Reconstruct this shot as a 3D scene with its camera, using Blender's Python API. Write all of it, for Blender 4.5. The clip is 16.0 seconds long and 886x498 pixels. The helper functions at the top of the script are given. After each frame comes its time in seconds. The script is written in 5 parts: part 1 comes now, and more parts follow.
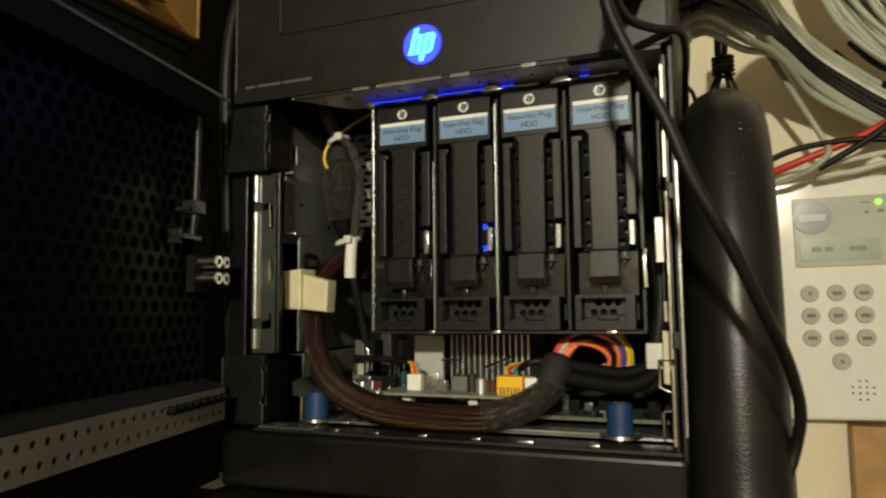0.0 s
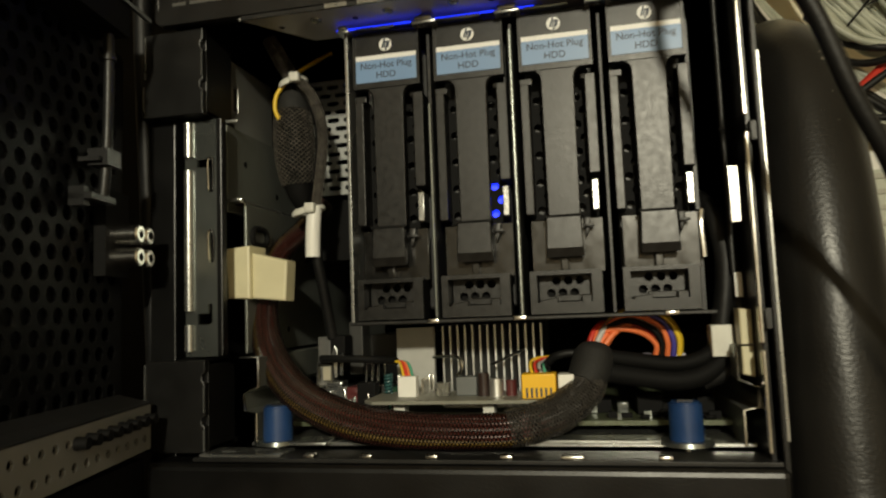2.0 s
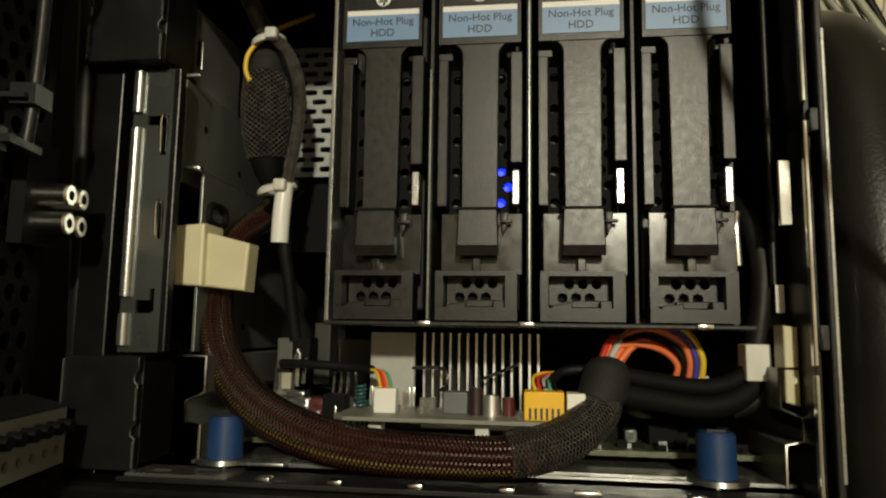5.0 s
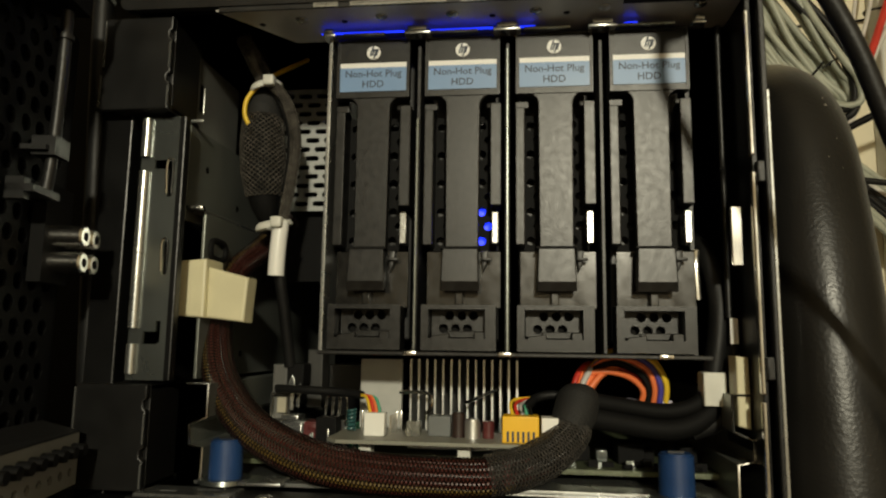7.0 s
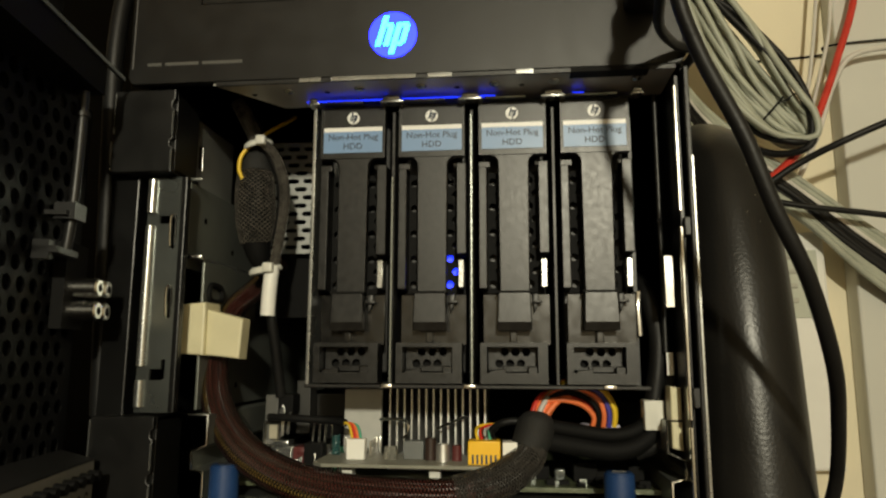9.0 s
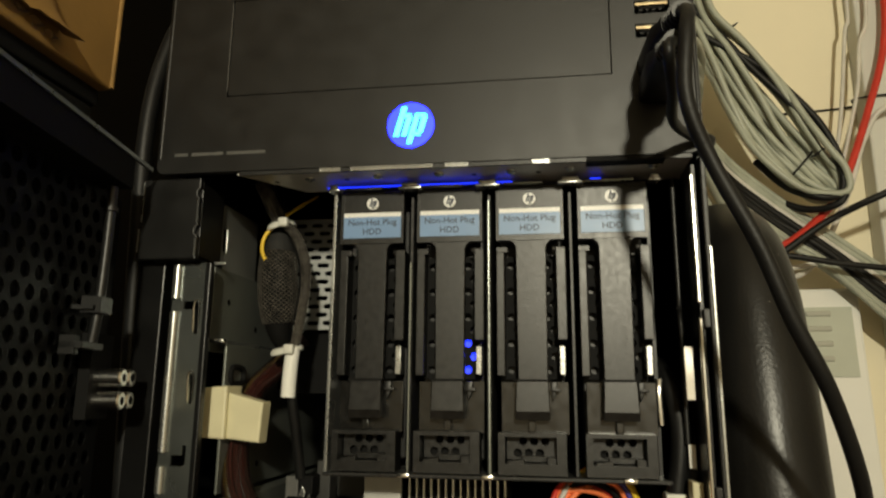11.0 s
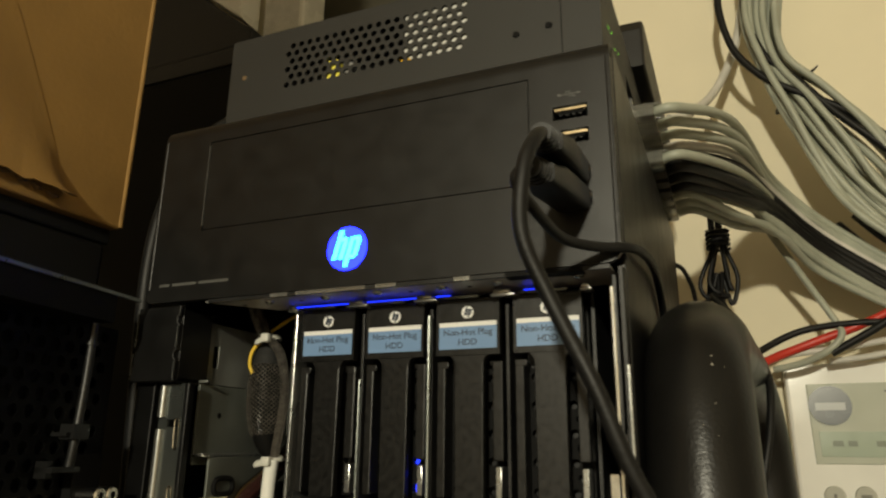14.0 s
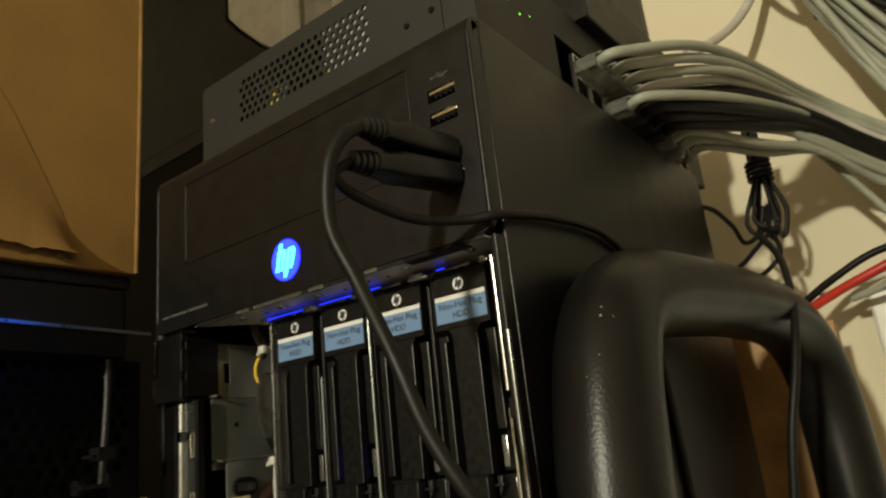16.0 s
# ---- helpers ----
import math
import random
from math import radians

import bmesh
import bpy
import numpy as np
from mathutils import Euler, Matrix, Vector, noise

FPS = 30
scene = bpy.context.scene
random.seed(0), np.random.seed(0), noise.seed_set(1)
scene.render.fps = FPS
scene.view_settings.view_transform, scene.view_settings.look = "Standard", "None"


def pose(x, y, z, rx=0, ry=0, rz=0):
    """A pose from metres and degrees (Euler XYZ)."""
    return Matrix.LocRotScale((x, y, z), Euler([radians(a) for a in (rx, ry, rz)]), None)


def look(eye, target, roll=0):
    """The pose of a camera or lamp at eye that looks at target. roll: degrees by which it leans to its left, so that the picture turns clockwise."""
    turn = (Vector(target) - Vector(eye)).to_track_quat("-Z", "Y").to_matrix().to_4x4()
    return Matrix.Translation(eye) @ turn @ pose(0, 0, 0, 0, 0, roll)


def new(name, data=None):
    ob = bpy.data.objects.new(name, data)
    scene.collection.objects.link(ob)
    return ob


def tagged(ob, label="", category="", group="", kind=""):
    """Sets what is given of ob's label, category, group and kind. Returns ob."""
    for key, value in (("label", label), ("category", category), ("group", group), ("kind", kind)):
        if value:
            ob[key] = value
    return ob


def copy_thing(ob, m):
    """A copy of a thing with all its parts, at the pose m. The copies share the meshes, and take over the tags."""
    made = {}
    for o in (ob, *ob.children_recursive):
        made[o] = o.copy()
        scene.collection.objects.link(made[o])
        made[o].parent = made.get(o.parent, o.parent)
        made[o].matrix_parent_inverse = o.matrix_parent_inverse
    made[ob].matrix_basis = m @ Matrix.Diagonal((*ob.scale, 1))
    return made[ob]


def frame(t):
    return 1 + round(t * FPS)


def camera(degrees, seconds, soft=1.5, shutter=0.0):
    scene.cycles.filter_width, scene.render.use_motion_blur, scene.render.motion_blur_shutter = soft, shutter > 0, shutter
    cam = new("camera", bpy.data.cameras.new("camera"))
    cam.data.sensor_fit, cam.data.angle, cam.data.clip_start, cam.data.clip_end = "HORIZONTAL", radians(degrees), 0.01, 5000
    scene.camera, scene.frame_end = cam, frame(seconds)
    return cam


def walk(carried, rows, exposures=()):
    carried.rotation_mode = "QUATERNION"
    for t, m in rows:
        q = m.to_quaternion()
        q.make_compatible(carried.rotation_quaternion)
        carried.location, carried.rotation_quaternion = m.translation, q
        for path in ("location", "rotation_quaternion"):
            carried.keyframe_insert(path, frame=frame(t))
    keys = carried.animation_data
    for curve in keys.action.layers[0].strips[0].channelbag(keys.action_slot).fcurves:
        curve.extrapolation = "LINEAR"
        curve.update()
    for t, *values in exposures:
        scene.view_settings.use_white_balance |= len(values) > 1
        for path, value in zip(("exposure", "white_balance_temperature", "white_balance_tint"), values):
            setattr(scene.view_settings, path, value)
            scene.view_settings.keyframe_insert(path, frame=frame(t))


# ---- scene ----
cam = camera(66.0, 16.0, soft=2.2, shutter=0.8)
PATH = [
    (0, (0.213, -0.268, 0.081), (-0.506, 1.59, 0.263), -0.6),
    (0.5, (0.2, -0.265, 0.081), (-0.53, 1.589, 0.252), 0.1),
    (1, (0.181, -0.251, 0.076), (-0.385, 1.658, 0.264), -0.6),
    (1.5, (0.167, -0.235, 0.076), (-0.309, 1.7, 0.252), -1.8),
    (2, (0.151, -0.215, 0.075), (-0.267, 1.733, 0.257), -2.2),
    (2.5, (0.139, -0.205, 0.074), (-0.208, 1.755, 0.267), -1.9),
    (3, (0.133, -0.197, 0.074), (-0.159, 1.771, 0.275), -1.5),
    (3.2, (0.132, -0.195, 0.074), (-0.135, 1.776, 0.277), -1.4),
    (5.3, (0.129, -0.181, 0.069), (-0.128, 1.787, 0.315), 1.2),
    (5.5, (0.129, -0.182, 0.07), (-0.118, 1.787, 0.318), 1.3),
    (6, (0.13, -0.189, 0.072), (-0.101, 1.781, 0.328), 1.0),
    (6.5, (0.132, -0.195, 0.073), (-0.097, 1.775, 0.338), 0.9),
    (7, (0.132, -0.2, 0.075), (-0.094, 1.768, 0.349), 0.8),
    (7.5, (0.135, -0.205, 0.075), (-0.089, 1.761, 0.365), 0.6),
    (8, (0.139, -0.213, 0.076), (-0.086, 1.75, 0.382), 0.5),
    (8.5, (0.144, -0.223, 0.077), (-0.083, 1.738, 0.398), 0.2),
    (8.7, (0.143, -0.227, 0.079), (-0.06, 1.738, 0.388), 0.2),
    (10.8, (0.152, -0.235, 0.098), (-0.151, 1.7, 0.504), 0.2),
    (11, (0.149, -0.234, 0.101), (-0.148, 1.7, 0.512), 0.5),
    (11.5, (0.148, -0.239, 0.11), (-0.162, 1.688, 0.545), 0.7),
    (12, (0.161, -0.243, 0.12), (-0.22, 1.664, 0.587), 1.0),
    (12.5, (0.169, -0.248, 0.124), (-0.297, 1.628, 0.637), 1.8),
    (13, (0.194, -0.243, 0.127), (-0.359, 1.602, 0.664), 2.0),
    (13.5, (0.214, -0.231, 0.125), (-0.44, 1.577, 0.676), 1.6),
    (14, (0.234, -0.219, 0.125), (-0.518, 1.549, 0.679), 0.6),
    (14.5, (0.255, -0.212, 0.127), (-0.584, 1.519, 0.674), -1.0),
    (15, (0.275, -0.205, 0.126), (-0.665, 1.476, 0.662), -3.3),
    (15.5, (0.299, -0.19, 0.124), (-0.732, 1.439, 0.656), -5.1),
    (16, (0.317, -0.183, 0.118), (-0.823, 1.369, 0.658), -6.2),
]
EXPOSURES = [(0, 0.0), (1.5, -0.05), (3, -0.26), (5.5, -0.2), (7.5, -0.14), (8.5, -0.06), (12.5, -0.06), (14.5, -0.1), (16, -0.05)]
walk(cam, [(t, look(eye, target, roll)) for t, eye, target, roll in PATH], EXPOSURES)

# ---- light ----
LAMP = (0.34, -1.365, 0.48)
world = bpy.data.worlds.new("room_air")
scene.world = world
world.use_nodes = True
world.node_tree.nodes["Background"].inputs[0].default_value = (0.9, 0.75, 0.5, 1)
world.node_tree.nodes["Background"].inputs[1].default_value = 0.01
lamp_data = bpy.data.lights.new("ceiling_bulb", "POINT")
lamp_data.energy, lamp_data.color, lamp_data.shadow_soft_size = 63.0, (1.0, 0.93, 0.70), 0.035
new("ceiling_bulb", lamp_data).matrix_world = Matrix.Translation(LAMP)

# ---- materials ----
MATS = {}


def mat(name, col, rough=0.5, metal=0.0, var=0.15, scale=60, bump=0.05, bscale=900, emit=0.0, spec=0.5, detail=4, glow=None):
    """Procedural surface: base colour with broad and fine variation, uneven gloss and fine relief."""
    if name in MATS:
        return MATS[name]
    m = bpy.data.materials.new(name)
    m.use_nodes = True
    nt = m.node_tree
    b = nt.nodes["Principled BSDF"]
    tc = nt.nodes.new("ShaderNodeTexCoord")
    n1 = nt.nodes.new("ShaderNodeTexNoise")
    n1.inputs["Scale"].default_value, n1.inputs["Detail"].default_value = scale, detail
    n2 = nt.nodes.new("ShaderNodeTexNoise")
    n2.inputs["Scale"].default_value, n2.inputs["Detail"].default_value = bscale, 2
    nt.links.new(tc.outputs["Object"], n1.inputs["Vector"])
    nt.links.new(tc.outputs["Object"], n2.inputs["Vector"])
    ramp = nt.nodes.new("ShaderNodeValToRGB")
    ramp.color_ramp.elements[0].position, ramp.color_ramp.elements[1].position = 0.3, 0.7
    lo, hi = [max(0, c * (1 - var)) for c in col], [min(1, c * (1 + var)) for c in col]
    ramp.color_ramp.elements[0].color, ramp.color_ramp.elements[1].color = (*lo, 1), (*hi, 1)
    nt.links.new(n1.outputs["Fac"], ramp.inputs["Fac"])
    nt.links.new(ramp.outputs["Color"], b.inputs["Base Color"])
    rr = nt.nodes.new("ShaderNodeMapRange")
    rr.inputs["To Min"].default_value, rr.inputs["To Max"].default_value = max(0.03, rough - 0.1), min(1, rough + 0.1)
    nt.links.new(n1.outputs["Fac"], rr.inputs["Value"])
    nt.links.new(rr.outputs["Result"], b.inputs["Roughness"])
    b.inputs["Metallic"].default_value = metal
    b.inputs["Specular IOR Level"].default_value = spec
    if bump:
        bp = nt.nodes.new("ShaderNodeBump")
        bp.inputs["Strength"].default_value, bp.inputs["Distance"].default_value = bump, 0.0006
        nt.links.new(n2.outputs["Fac"], bp.inputs["Height"])
        nt.links.new(bp.outputs["Normal"], b.inputs["Normal"])
    if emit:
        b.inputs["Emission Color"].default_value = (*(glow or col), 1)
        b.inputs["Emission Strength"].default_value = emit
    MATS[name] = m
    return m


PLASTIC = mat("black_satin_plastic", (0.0042, 0.0041, 0.0039), 0.40, 0, 0.2, 90, 0.13, 2600, spec=0.42)
TRAYP = mat("charcoal_tray_plastic", (0.0072, 0.007, 0.0066), 0.35, 0, 0.5, 420, 0.09, 2300, spec=0.43)
GLOSSP = mat("polished_tray_plastic", (0.007, 0.0068, 0.0064), 0.2, 0, 0.3, 200, 0.02, 2300, spec=0.75)
PAINT = mat("black_painted_steel", (0.0035, 0.0035, 0.0035), 0.34, 0.0, 0.2, 60, 0.1, 1500, spec=0.4)
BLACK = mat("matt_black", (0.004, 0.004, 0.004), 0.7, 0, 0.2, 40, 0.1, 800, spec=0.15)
ZINC = mat("zinc_plated_steel", (0.46, 0.47, 0.46), 0.27, 0.9, 0.15, 35, 0.06, 700)
DULLZ = mat("dull_zinc_sheet", (0.24, 0.26, 0.25), 0.29, 0.9, 0.15, 30, 0.06, 600)
CHROME = mat("bright_steel_edge", (0.75, 0.74, 0.70), 0.2, 1.0, 0.06, 60, 0.02, 600)
ALU = mat("aluminium_fin", (0.72, 0.72, 0.70), 0.35, 0.9, 0.08, 60, 0.05, 900)
RUBBER = mat("moulded_polyurethane", (0.0085, 0.0082, 0.0077), 0.33, 0, 0.2, 40, 0.15, 900, spec=0.3)
CABLE = mat("black_cable_jacket", (0.007, 0.007, 0.007), 0.5, 0, 0.2, 80, 0.15, 900, spec=0.3)
GREYC = mat("grey_network_jacket", (0.38, 0.40, 0.33), 0.42, 0, 0.1, 60, 0.08, 900)
WHITEC = mat("white_cable_jacket", (0.62, 0.60, 0.55), 0.45, 0, 0.1, 60, 0.08, 900)
REDC = mat("red_cable_jacket", (0.55, 0.035, 0.02), 0.4, 0, 0.1, 60, 0.08, 900)
CREAM = mat("ivory_nylon", (0.62, 0.58, 0.39), 0.42, 0, 0.06, 90, 0.05, 900)
NYLON = mat("natural_nylon", (0.66, 0.66, 0.60), 0.4, 0, 0.08, 90, 0.05, 900)
WHITEP = mat("white_abs", (0.83, 0.83, 0.79), 0.28, 0, 0.03, 30, 0.04, 1400)
BLUEP = mat("blue_thumb_plastic", (0.013, 0.043, 0.135), 0.4, 0, 0.12, 120, 0.1, 900)
YELLOWP = mat("yellow_connector", (0.86, 0.50, 0.015), 0.4, 0, 0.05, 100, 0.05, 900)
ORANGEW = mat("orange_wire", (0.80, 0.19, 0.06), 0.4, 0, 0.1, 100, 0.03, 900)
YELLOWW = mat("yellow_wire", (0.75, 0.50, 0.03), 0.4, 0, 0.1, 100, 0.03, 900)
GREENW = mat("green_wire", (0.08, 0.35, 0.22), 0.4, 0, 0.1, 100, 0.03, 900)
PURPLEW = mat("violet_wire", (0.06, 0.05, 0.30), 0.4, 0, 0.1, 100, 0.03, 900)
GREYW = mat("grey_wire", (0.45, 0.44, 0.42), 0.4, 0, 0.1, 100, 0.03, 900)
PCB = mat("olive_circuit_board", (0.085, 0.10, 0.055), 0.4, 0, 0.3, 300, 0.2, 1500)
PCBG = mat("grey_card_edge", (0.21, 0.21, 0.175), 0.45, 0, 0.1, 120, 0.05, 900)
GREYBOX = mat("grey_powder_coat", (0.0165, 0.0165, 0.015), 0.55, 0, 0.06, 40, 0.2, 2400)
WALLM = mat("cream_wall_paint", (0.84, 0.77, 0.58), 0.72, 0, 0.05, 6, 0.15, 260)
# Unseen room surfaces, toned to set how much light bounces back.
UNSEENW = mat("unseen_brown_shell", (0.36, 0.31, 0.23), 0.8, 0, 0.1, 5, 0.1, 200)
WOOD = mat("pine_batten", (0.42, 0.24, 0.09), 0.5, 0, 0.3, 25, 0.15, 300)
CARD = mat("brown_cardboard", (0.265, 0.148, 0.036), 0.75, 0, 0.16, 18, 0.25, 420)
CARDIN = mat("torn_card_edge", (0.17, 0.10, 0.04), 0.9, 0, 0.2, 120, 0.4, 500)
LABELW = mat("white_label_print", (0.80, 0.80, 0.78), 0.4, 0, 0.03, 60, 0.02, 900)
LABELB = mat("pale_blue_label", (0.17, 0.29, 0.50), 0.4, 0, 0.04, 60, 0.02, 900)
INK = mat("dark_ink", (0.03, 0.04, 0.06), 0.5, 0, 0.1, 60, 0.0, 900)
GREYINK = mat("silver_ink", (0.10, 0.10, 0.095), 0.4, 0.2, 0.1, 300, 0.0, 900)
LOGOD = mat("violet_lens", (0.012, 0.012, 0.10), 0.35, 0, 0.05, 60, 0.02, 900, emit=12.0, glow=(0.006, 0.012, 1.0))
DARKST = mat("dark_pressed_steel", (0.03, 0.03, 0.03), 0.4, 0.6, 0.2, 60, 0.1, 900)
LOGOL = mat("lit_blue_emblem", (0.02, 0.05, 0.10), 0.4, 0, 0.02, 60, 0.0, 900, emit=15.0, glow=(0.02, 0.36, 1.0))
BLUELED = mat("blue_led", (0.01, 0.03, 1.0), 0.4, 0, 0.02, 60, 0.0, 900, emit=2.2)
GREENLED = mat("green_led", (0.25, 1.0, 0.05), 0.4, 0, 0.02, 60, 0.0, 900, emit=1.6)
LCDM = mat("grey_green_lcd", (0.35, 0.42, 0.34), 0.22, 0, 0.03, 60, 0.0, 900)
SCREENM = mat("pale_screen_window", (0.50, 0.53, 0.46), 0.13, 0, 0.03, 40, 0.0, 900)
BUTTON = mat("grey_rubber_key", (0.42, 0.42, 0.36), 0.5, 0, 0.06, 200, 0.1, 900)
DISC = mat("slate_disc", (0.07, 0.085, 0.10), 0.25, 0, 0.05, 60, 0.0, 900)
GLINT = mat("gilt_glint", (0.72, 0.58, 0.36), 0.3, 0.9, 0.1, 200, 0.02, 900)
CLEAR = mat("clear_plug", (0.45, 0.45, 0.40), 0.12, 0, 0.1, 200, 0.05, 900)
BUMPER = mat("dark_blue_case", (0.005, 0.0055, 0.009), 0.5, 0, 0.2, 40, 0.1, 700)
SHELFM = mat("black_shelf_laminate", (0.006, 0.006, 0.006), 0.55, 0, 0.2, 20, 0.1, 500, spec=0.25)
FLOORM = mat("brown_carpet", (0.10, 0.07, 0.05), 0.95, 0, 0.3, 40, 0.6, 600)
CLEAR.node_tree.nodes["Principled BSDF"].inputs["Transmission Weight"].default_value = 0.75
MESHB = mat("dark_mesh_thread", (0.008, 0.005, 0.004), 0.24, 0, 0.4, 300, 0.0, 900, spec=0.7)
MESHK = mat("black_mesh_thread", (0.045, 0.042, 0.038), 0.25, 0, 0.3, 300, 0.0, 900, spec=0.8)
MESHG = mat("grey_black_mesh_thread", (0.07, 0.064, 0.056), 0.16, 0, 0.5, 300, 0.0, 900, spec=0.9)
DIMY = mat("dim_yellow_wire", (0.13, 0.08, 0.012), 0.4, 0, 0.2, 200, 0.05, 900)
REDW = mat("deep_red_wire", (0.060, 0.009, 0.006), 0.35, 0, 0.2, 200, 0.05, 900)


# ---- building helpers: all lengths in millimetres ----
class B:
    def __init__(self):
        self.bm = bmesh.new()
        self.weld = False
        self.round = False

    def box(self, x0, x1, y0, y1, z0, z1, bev=0.0, seg=2):
        c = [self.bm.verts.new((x, y, z)) for x in (x0, x1) for y in (y0, y1) for z in (z0, z1)]
        fs = [self.bm.faces.new([c[i] for i in q]) for q in ((0, 1, 3, 2), (4, 6, 7, 5), (0, 4, 5, 1), (2, 3, 7, 6), (0, 2, 6, 4), (1, 5, 7, 3))]
        if bev:
            es = list({e for f in fs for e in f.edges})
            bmesh.ops.bevel(self.bm, geom=es, offset=bev, segments=seg, affect="EDGES", profile=0.5)
        return self

    def prism(self, pts, axis, a, b, bev=0.0):
        """Extrudes a closed outline from a to b along an axis; outline in the other two axes in order."""
        def at(p, w):
            return {"x": (w, *p), "y": (p[0], w, p[1]), "z": (*p, w)}[axis]
        lo = [self.bm.verts.new(at(p, a)) for p in pts]
        hi = [self.bm.verts.new(at(p, b)) for p in pts]
        n = len(pts)
        fs = [self.bm.faces.new(lo), self.bm.faces.new(hi[::-1])]
        fs += [self.bm.faces.new((lo[i], hi[i], hi[(i + 1) % n], lo[(i + 1) % n])) for i in range(n)]
        bmesh.ops.recalc_face_normals(self.bm, faces=fs)
        if bev:
            bmesh.ops.bevel(self.bm, geom=list(fs[0].edges) + list(fs[1].edges), offset=bev, segments=2, affect="EDGES", profile=0.5)
        return self

    def cyl(self, p, q, r, seg=16, r2=None):
        p, q = Vector(p), Vector(q)
        self.round = True
        d = (q - p).normalized()
        s = d.orthogonal().normalized()
        t = d.cross(s)
        r2 = r if r2 is None else r2
        ra = [self.bm.verts.new(p + r * (math.cos(a) * s + math.sin(a) * t)) for a in np.linspace(0, 2 * math.pi, seg, endpoint=False)]
        rb = [self.bm.verts.new(q + r2 * (math.cos(a) * s + math.sin(a) * t)) for a in np.linspace(0, 2 * math.pi, seg, endpoint=False)]
        self.bm.faces.new(ra[::-1])
        self.bm.faces.new(rb)
        for i in range(seg):
            self.bm.faces.new((ra[i], ra[(i + 1) % seg], rb[(i + 1) % seg], rb[i]))
        return self

    def tube(self, pts, r, seg=10, steps=6, flat=1.0, closed=False, radii=None):
        """Sweeps a round section along a smooth curve through the points; flat squeezes it across."""
        P = [Vector(p) for p in pts]
        self.round = True
        n = len(P)
        line, rad = [], []
        R = radii or [r] * n
        for i in range(n if closed else n - 1):
            a, b, c, d = (P[(i + k) % n] if closed else P[min(max(i + k, 0), n - 1)] for k in (-1, 0, 1, 2))
            for j in range(steps):
                t = j / steps
                line.append(0.5 * (2 * b + (c - a) * t + (2 * a - 5 * b + 4 * c - d) * t * t + (3 * b - a - 3 * c + d) * t ** 3))
                rad.append(R[i] * (1 - t) + R[(i + 1) % n] * t)
        if not closed:
            line.append(P[-1])
            rad.append(R[-1])
        m = len(line)
        uvl = self.bm.loops.layers.uv.verify()
        up, rings, dist, ds = None, [], 0.0, []
        for i, p in enumerate(line):
            prev, nxt = (line[i - 1] if i or closed else p), (line[(i + 1) % m] if i < m - 1 or closed else p)
            d = (nxt - prev).normalized()
            up = d.orthogonal().normalized() if up is None else (up - d * up.dot(d)).normalized()
            side = d.cross(up)
            if i:
                dist += (p - line[i - 1]).length
            ds.append(dist)
            rings.append([self.bm.verts.new(p + rad[i] * (math.cos(a) * up + flat * math.sin(a) * side)) for a in np.linspace(0, 2 * math.pi, seg, endpoint=False)])
        for i in range(m if closed else m - 1):
            A, C = rings[i], rings[(i + 1) % m]
            for k in range(seg):
                f = self.bm.faces.new((A[k], A[(k + 1) % seg], C[(k + 1) % seg], C[k]))
                e = ds[(i + 1) % m] if i + 1 < m else ds[i] + 1
                for lp, uvv in zip(f.loops, ((k / seg, ds[i]), ((k + 1) / seg, ds[i]), ((k + 1) / seg, e), (k / seg, e))):
                    lp[uvl].uv = uvv
        if not closed:
            self.bm.faces.new(rings[0][::-1])
            self.bm.faces.new(rings[-1])
        return self

    def braid(self, pts, radii, strands=14, pitch=16.0, width=0.75, lift=0.25, steps=10):
        """Woven mesh sleeve: two families of flat threads winding over and under along a smooth curve."""
        P = [Vector(p) for p in pts]
        n = len(P)
        line, rad = [], []
        for i in range(n - 1):
            a, b, c, d = (P[min(max(i + k, 0), n - 1)] for k in (-1, 0, 1, 2))
            for j in range(steps):
                t = j / steps
                line.append(0.5 * (2 * b + (c - a) * t + (2 * a - 5 * b + 4 * c - d) * t * t + (3 * b - a - 3 * c + d) * t ** 3))
                rad.append(radii[i] * (1 - t) + radii[i + 1] * t)
        line.append(P[-1])
        rad.append(radii[-1])
        at = np.concatenate([[0], np.cumsum([(q - p).length for p, q in zip(line, line[1:])])])
        fine = np.arange(0, at[-1], pitch / strands / 1.0)
        L = [Vector([float(np.interp(w, at, [p[k] for p in line])) for k in range(3)]) for w in fine]
        R = [float(r) for r in np.interp(fine, at, rad)]
        up, frames = None, []
        for i, p in enumerate(L):
            d = (L[min(i + 1, len(L) - 1)] - L[max(i - 1, 0)]).normalized()
            up = d.orthogonal().normalized() if up is None else (up - d * up.dot(d)).normalized()
            frames.append((up.copy(), d.cross(up), d))
        for sense in (1, -1):
            for k in range(strands):
                prev = None
                for i, p in enumerate(L):
                    ang = 2 * math.pi * (k / strands + sense * float(fine[i]) / pitch)
                    u, v, d = frames[i]
                    out = math.cos(ang) * u + math.sin(ang) * v
                    tan = (sense * 2 * math.pi * R[i] / pitch * (-math.sin(ang) * u + math.cos(ang) * v) + d).normalized()
                    side = out.cross(tan).normalized()
                    c = p + out * (R[i] + lift * (1 if (i + k) % 2 == (sense > 0) else -0.4))
                    w = width * (R[i] / max(rad)) ** 0.5
                    now = [self.bm.verts.new(c - side * w / 2 - out * 0.12), self.bm.verts.new(c + out * 0.1), self.bm.verts.new(c + side * w / 2 - out * 0.12)]
                    if prev:
                        self.bm.faces.new((prev[0], now[0], now[1], prev[1]))
                        self.bm.faces.new((prev[1], now[1], now[2], prev[2]))
                    prev = now
        self.round = True
        return self

